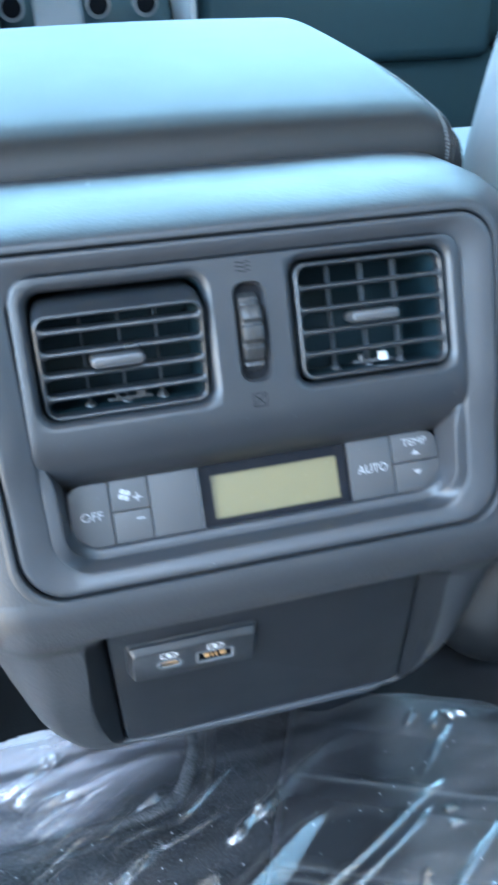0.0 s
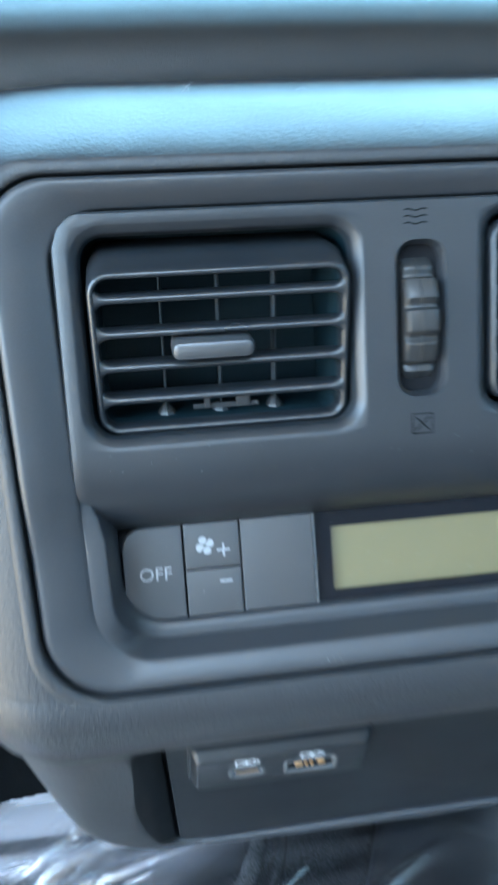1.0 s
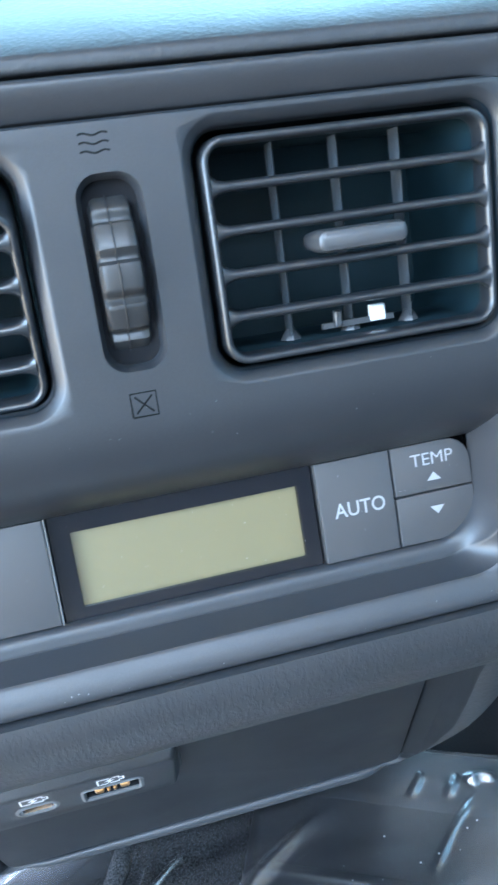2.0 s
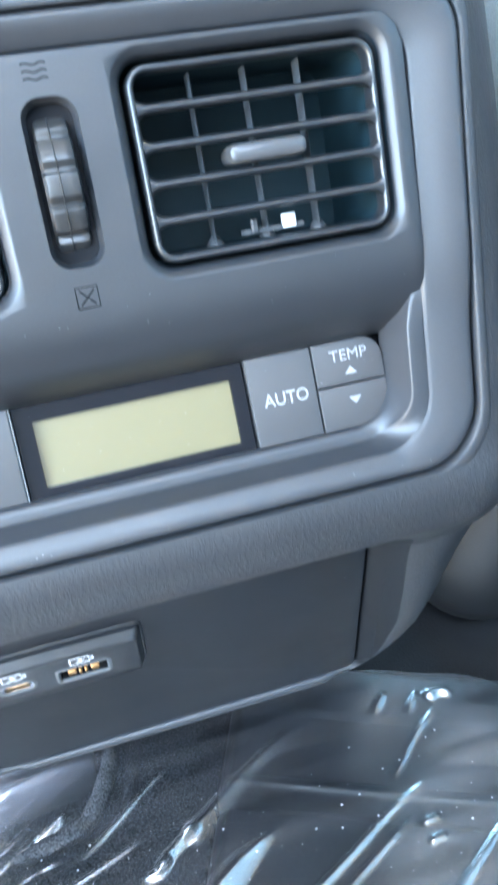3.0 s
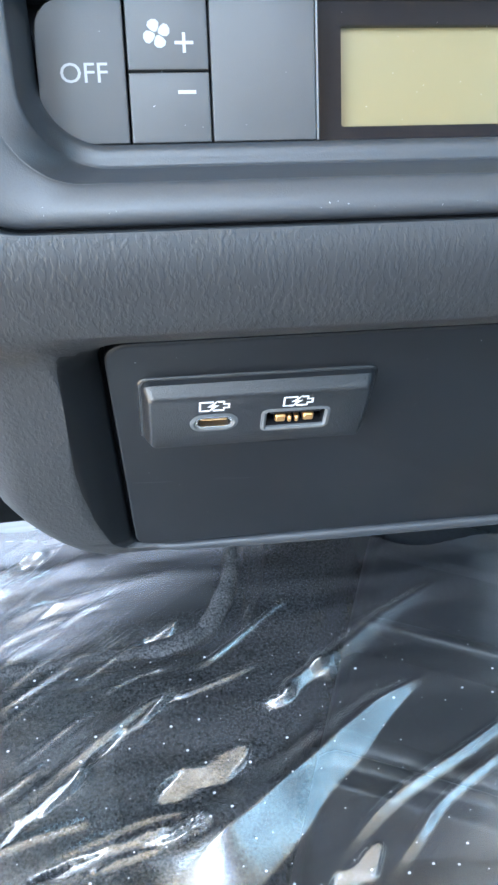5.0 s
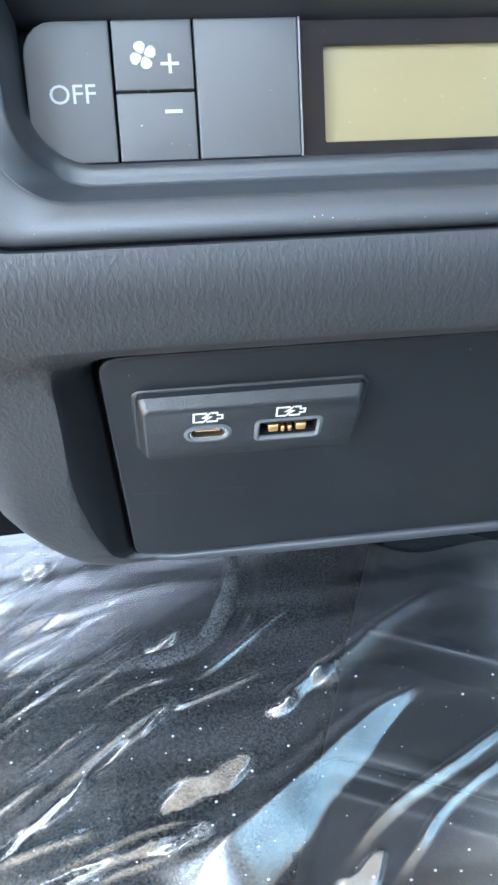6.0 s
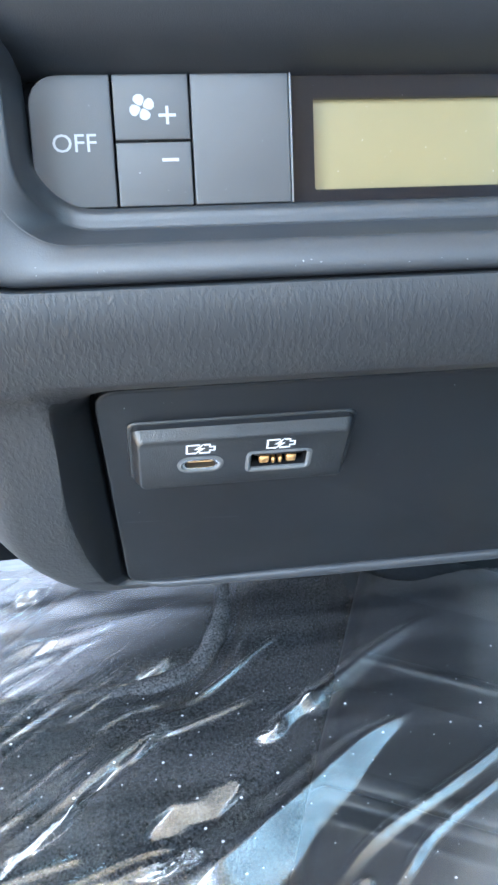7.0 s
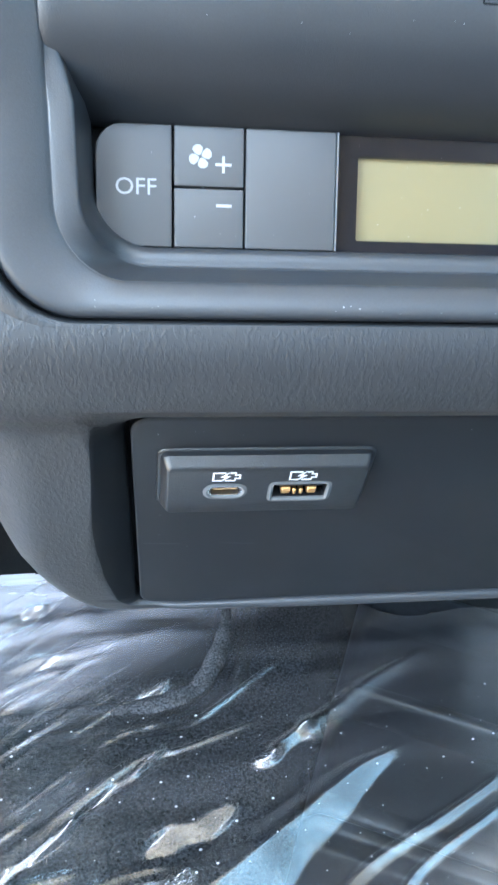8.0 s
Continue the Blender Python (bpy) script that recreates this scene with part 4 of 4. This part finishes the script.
for k in range(26):
    x, y = draw.uniform(-280, -132), draw.uniform(-60, 90)
    if k > 19:
        x, y = draw.uniform(30, 130), draw.uniform(-130, -80)
    run, way = draw.uniform(50, 100), radians(draw.uniform(26, 42))
    bend = draw.uniform(-5, 5)
    crease(((x, y), (x + run * 0.5 * math.cos(way) - bend * math.sin(way), y + run * 0.5 * math.sin(way) + bend * math.cos(way)),
            (x + run * math.cos(way), y + run * math.sin(way))), draw.uniform(2.5, 4.5), draw.uniform(1.5, 2.6), draw.uniform(0.4, 0.8))
for k in range(6):
    x, y, way, run = draw.uniform(-136, -92), draw.uniform(-8, 70), radians(draw.uniform(26, 38)), draw.uniform(26, 60)
    crease(((x, y), (x + run * 0.5 * math.cos(way), y + run * 0.5 * math.sin(way) + draw.uniform(-1.5, 1.5)), (x + run * math.cos(way), y + run * math.sin(way))),
           draw.uniform(1.0, 2.0), draw.uniform(0.8, 1.3), draw.uniform(0.46, 0.70))
for k in range(30):
    x, y, way, run = draw.uniform(-215, -80), draw.uniform(-10, 84), radians(draw.uniform(26, 37)), draw.uniform(50, 110)
    crease(((x, y), (x + run * 0.5 * math.cos(way), y + run * 0.5 * math.sin(way) + draw.uniform(-2, 2)), (x + run * math.cos(way), y + run * math.sin(way))),
           draw.uniform(0.8, 2.2), draw.uniform(0.7, 1.2), draw.uniform(0.24, 0.44))
# flat facets of the sheet: middle, half length, half width, the way it runs, and its rise along x and y
FACETS = [(-50, -16, 20, 5.0, 22, 0.14, 0.28), (-78, -37, 30, 2.4, 12, 0.14, 0.28), (-108, -23, 24, 1.8, 33, 0.16, 0.30), (-74, 4, 22, 1.3, 36, 0.14, 0.28), (-6, -54, 14, 4.0, 38, 0.14, 0.28), (64, -46, 14, 3.4, 60, 0.14, 0.28), (-62, 42, 10, 2.2, 34, 0.14, 0.28)]


def film_field(X, Y):
    """The film's height over the floor."""
    v = (X - 14.6) * -math.sin(TURN_MAT) + (Y - 41.0) * math.cos(TURN_MAT)
    u = (X - 14.6) * math.cos(TURN_MAT) + (Y - 41.0) * math.sin(TURN_MAT)
    on_mat = np.clip((u + 20) / 50, 0, 1)
    Z = -11.5 + on_mat * (2.0 * np.clip((v + 40) / 60, 0, 1) + 3.2 * np.clip((v - 18) / 30, 0, 1) - 2.0 * np.clip((-v - 40) / 60, 0, 1)) - 4 * np.clip((-X - 80) / 60, 0, 1)
    for a, k, amp, ph in ((38, 0.085, 0.40, 0.3), (30, 0.15, 0.18, 1.9), (48, 0.05, 0.7, 4.0)):
        ca, sa = math.cos(radians(a)), math.sin(radians(a))
        Z = Z + amp * np.sin(k * (-X * sa + Y * ca) + ph + 0.9 * np.sin(0.017 * (X * ca + Y * sa) + ph))
    for pts, w0, w1, g in CREASES:
        m = 2.0 * max(w0, w1)
        near_by = (X > pts[:, 0].min() - m) & (X < pts[:, 0].max() + m) & (Y > pts[:, 1].min() - m) & (Y < pts[:, 1].max() + m)
        if not near_by.any():
            continue
        x, y = X[near_by], Y[near_by]
        d2 = np.full(x.shape, 1e9)
        tt, side = np.zeros(x.shape), np.zeros(x.shape)
        for i in range(len(pts) - 1):
            a, ab = pts[i], pts[i + 1] - pts[i]
            t = np.clip(((x - a[0]) * ab[0] + (y - a[1]) * ab[1]) / (ab @ ab), 0, 1)
            ex, ey = x - a[0] - t * ab[0], y - a[1] - t * ab[1]
            q = ex ** 2 + ey ** 2
            near = q < d2
            d2 = np.where(near, q, d2)
            tt = np.where(near, (i + t) / (len(pts) - 1), tt)
            side = np.where(near, np.sign(ab[0] * ey - ab[1] * ex), side)
        w = (w0 + (w1 - w0) * tt) * (1 + 0.035 * np.sin(tt * 13 + w0) + 0.02 * np.sin(tt * 29 + 2 * w0))
        d = np.sqrt(d2) * side / w
        # a long lit slope up to the crest, then a short soft fall
        rise = np.clip(d + 0.5, 0, 1)
        fall = np.clip((d - 0.5) / 0.9, 0, 1)
        lift = np.where(d < 0.5, rise - 0.04 * np.sin(rise * math.pi), 1 - fall * fall * (3 - 2 * fall))
        ends = np.clip(tt / (0.12 if w0 > 6 else 0.3), 0, 1) * np.clip((1 - tt) / 0.24, 0, 1)
        Z[near_by] += g * w * ends * ends * (3 - 2 * ends) * lift
    for cx, cy, long, wide, way, sx, sy in FACETS:
        c, n = math.cos(radians(way)), math.sin(radians(way))
        p, q = (X - cx) * c + (Y - cy) * n, (Y - cy) * c - (X - cx) * n
        q = q + 0.10 * wide * np.sin(p * 0.5) + 0.2 * wide * np.sin(p * 0.21 + cx)
        half = wide * np.clip(1.15 - np.abs(p / long) ** 2, 0.02, 1)
        inside = np.clip((1 - np.abs(q) / half) / 0.18, 0, 1) * np.clip((1 - np.abs(p) / long) / 0.12, 0, 1)
        Z = Z + inside * ((sy * c - sx * n) * q + (sx * c + sy * n) * p)
    return Z - 34 * np.clip((np.abs(X + 10) - 150) / 110, 0, 1) ** 1.5 + 3 * np.clip((Y - 50) / 50, 0, 1)


NX, NY = 700, 460
gx, gy = np.linspace(-300, 205, NX + 1), np.linspace(-180, 150, NY + 1)
GX, GY = np.meshgrid(gx, gy)
GZ = film_field(GX, GY)
film_verts = list(zip(GX.ravel().tolist(), GY.ravel().tolist(), GZ.ravel().tolist()))
film_faces = [(j * (NX + 1) + i, j * (NX + 1) + i + 1, (j + 1) * (NX + 1) + i + 1, (j + 1) * (NX + 1) + i) for j in range(NY) for i in range(NX)
              if gy[j] < 108 + 1.5 * math.sin(gx[i] * 0.09) - 36 * smoothstep(-20, 60, gx[i]) - 0.0042 * max(0, gx[i] - 75) ** 2]
film = tagged(part("protective_film", film_verts, film_faces, FILM, sharp=80, closed=False), "clear wrinkled plastic film laid over the floor", "plastic film")

specks = []
rnd = random.Random(4)
for j in range(-14, 8):
    for i in range(-17, 17):
        x, y = i * 9.2 + (j % 2) * 4.6 + rnd.uniform(-2.4, 2.4), j * 8.4 + rnd.uniform(-2.4, 2.4) - 22
        if rnd.random() < 0.45 or y > 28 + 10 * rnd.random():
            continue
        z = float(film_field(np.array([[x]]), np.array([[y]]))[0, 0]) + 0.25
        r = rnd.choice((0.22, 0.3, 0.36, 0.58))
        c = len(specks)
        specks.append(([(x + r * math.cos(k * 1.2566), y + r * 0.8 * math.sin(k * 1.2566), z) for k in range(5)], [(0, 1, 2, 3, 4)]))
tagged(part("film_specks", *join(*specks), FILM_SPECK, film, "tiny white specks on the film", smooth=False), kind="stuff")

tagged(part("paper_mat", *slab(-740, -230, -470, 20, 40, 50, lambda x, y: -44 + 1.5 * math.sin(x * 0.03) * math.sin(y * 0.02), -50), PAPER), "brown paper floor mat beside the tunnel", "floor mat")

# ---- front seats either side of the console ----


def seat(side, x_in, tone):
    s = thing("car_seat", tone, "car seat", (side * 400, 160, -50), group="front seats")
    lo, hi = sorted((side * x_in, side * (x_in + 500)))

    def sp(name, vf, mat, label=""):
        ob = part(name, *vf, mat, s, label, sharp=60)
        ob.matrix_parent_inverse = Matrix.Translation(s.location).inverted()
        return ob

    sp("cushion", box(lo, hi, 170, 660, 100, 225, 45, 6), SEAT_HIDE, "padded hide seat cushion")
    back = []
    for k, (z, y0, y1, w) in enumerate(((215, 130, 300, 0), (260, 92, 290, 4), (330, 62, 270, 6), (430, 36, 232, 8), (560, 0, 190, 18), (680, -30, 140, 45), (730, -36, 100, 80), (745, -20, 60, 110))):
        back.append([(x, y, z) for x, y in rrect(lo + w, hi - w, y0, y1, 60, 7)])
    sp("backrest", loft(back), SEAT_HIDE, "padded hide backrest")
    skirt = []
    for z, y0, w in ((-46, 110, 22), (-30, 96, 36), (-12, 88, 42), (10, 86, 40), (40, 84, 30), (80, 80, 16), (112, 76, 6), (128, 84, -4)):
        skirt.append([(x, y, z) for x, y in rrect(lo - w * (side > 0), hi, y0, 600, 34, 6)])
    sp("valance", loft(skirt), SKIRT, "dark plastic seat base cover")
    for x in (lo + 40, hi - 70):
        sp("rail", box(x, x + 30, 60, 640, -50, -22, 4), DARK, "black seat rail")
        sp("rail_foot", box(x - 4, x + 34, 90, 130, -50, 40, 6), DARK)
        sp("rail_foot", box(x - 4, x + 34, 560, 600, -50, 40, 6), DARK)
    sp("headrest", box(lo + 130, hi - 130, -60, 40, 770, 930, 40, 6), SEAT_HIDE, "padded headrest")
    for x in (lo + 200, hi - 210):
        sp("headrest_post", tube([(x, 0, 730), (x, -6, 790)], 7), STEEL)
    return s


seat(-1, 168, "dark grey hide front seat beside the console")
seat(1, 198, "dark grey hide front seat beside the console")

# ---- dashboard, seen past the lid ----
dash = thing("dashboard", "dark dashboard with silver trim strips and round air vents", "dashboard", (0, 1250, 250))


def dp(name, vf, mat, label="", **kw):
    ob = part(name, *vf, mat, dash, label, **kw)
    ob.matrix_parent_inverse = Matrix.Translation(dash.location).inverted()
    return ob


dp("body", box(-740, 740, 1080, 1440, 250, 610, 50, 6), DASH, "dark grained dashboard body")
dp("head_unit", loft([[(x, y, z) for x, y in rrect(-74, 146, y0, 1120, 22, 4)] for z, y0 in ((150, 820), (300, 900), (420, 980), (600, 1040), (640, 1080))]), DASH, "dark blue-grey centre stack")
for x in (-86, 147):
    dp("trim_strip", box(x, x + 9, 830, 1060, 160, 560, 3), SILVER, "upright silver trim strip")
dp("column", loft([[(x, y, z) for x, y in rrect(-36, 23, y0, y0 + 30, 8, 4)] for z, y0 in ((240, 790), (420, 900))]), COLUMN, "grey column in the centre stack")
for x in (-60, 42, 100):
    for q in range(2):
        dp("round_knob", tube([(x, 884 - 3 * q, 356), (x, 868 - 3 * q, 352)], 16 - 5 * q, 20), COLUMN if q == 0 else GAP)
dp("shelf", box(-125, 125, 700, 900, 200, 262, 10), GLOSS_BLACK, "glossy black tray")
dp("glove_box", box(210, 690, 1050, 1090, 250, 470, 20), DASH, "dark glove box lid")
dp("footwell_panel", box(150, 740, 1090, 1130, -50, 260, 10), DASH, "dark footwell panel under the glove box")
dp("knee_panel", box(-700, -118, 960, 1090, 200, 480, 30), OLIVE, "dull olive knee panel")
sel = thing("gear_selector", "black gear selector with a silver collar on the front console", "gear lever", (0, 560, 250))


def gp(name, vf, mat):
    ob = part(name, *vf, mat, sel)
    ob.matrix_parent_inverse = Matrix.Translation(sel.location).inverted()


gp("collar", box(-40, 40, 520, 620, 246, 262, 6), SILVER)
gp("stalk", tube([(0, 570, 255), (0, 575, 300)], 9, 12), STEEL)
gp("grip", box(-22, 22, 545, 600, 292, 335, 14, 5), GLOSS_BLACK)
tagged(part("front_console", *box(-125, 122, 424, 900, -60, 250, 14), TRIM), "dark front half of the centre console", "car console")

# ---- the cabin that closes the place ----
roof = structure("roof_lining", box(-780, 780, -1500, 1050, 1130, 1160, 8), ROOF, "pale beige roof lining with a roof window")
cut(roof, box(-360, 360, -940, -500, 1100, 1200, 20))
# unseen dark panel, added so that the level film mirrors something dark
structure("dark_roof_panel", box(-560, 560, 120, 930, 1118, 1129, 5), FELT, "unseen dark panel under the front roof, added to darken reflections")
structure("windscreen_header", box(-780, 780, 1040, 1100, 1080, 1160, 10), BEIGE, "beige windscreen header")
structure("bulkhead", box(-790, 790, 1445, 1500, -90, 640, 6), TRIM, "dark bulkhead under the windscreen")
# unseen tinted panes, added to cut the daylight from the right
structure("rear_dimming_pane", box(776, 782, -1178, -2, 632, 1038, 1), LIGHT_TINT, "unseen lightly tinted pane, added to dim the rear side light")
structure("front_dimming_pane", box(776, 782, 92, 918, 632, 1038, 1), TINTED, "unseen tinted pane, added to dim the front side light")
for side, nm in ((-1, "left"), (1, "right")):
    x0, x1 = sorted((side * 760, side * 800))
    # the rear door stands open on one side
    for y0, y1 in (((-1500, -1130), (30, 1500)) if side < 0 else ((-1500, 1500),)):
        structure("door_wall_" + nm, box(x0, x1, y0, y1, -90, 640, 8), TRIM, "dark door trim below the windows")
    structure("roof_rail_" + nm, box(x0, x1, -1500, 1080, 1030, 1150, 8), BEIGE, "beige rail above the side windows")
    for y0, y1 in ((-1500, -1180), (0, 90) if side > 0 else (30, 120), (920, 1010)):
        structure("pillar_" + nm, box(x0 + 4, x1 - 4, y0, y1, 630, 1040, 6), BEIGE, "beige cabin pillar")
structure("pillar_trim", box(-758, -735, 36, 200, -50, 600, 8), BEIGE, "beige trim at the foot of the pillar")
structure("tail_wall", box(-790, 790, -1640, -1600, -90, 660, 6), TRIM, "dark tailgate trim below the rear window")
structure("tail_header", box(-790, 790, -1640, -1500, 1060, 1160, 6), BEIGE, "beige header above the rear window")
bench = thing("rear_bench", "dark grey hide rear bench seat", "car seat", (0, -800, -50))
for nm, vf in (("cushion", box(-640, 640, -1000, -520, -50, 300, 50, 5)), ("backrest", box(-640, 640, -1180, -1000, 200, 800, 60, 5))):
    ob = part(nm, *vf, SEAT_HIDE, bench)
    ob.matrix_parent_inverse = Matrix.Translation(bench.location).inverted()
tagged(part("ground", [(-60000, -60000, -450), (60000, -60000, -450), (60000, 60000, -450), (-60000, 60000, -450)], [(0, 1, 2, 3)], SAND, smooth=False), "dry sandy ground outside the car", "ground", kind="structure")
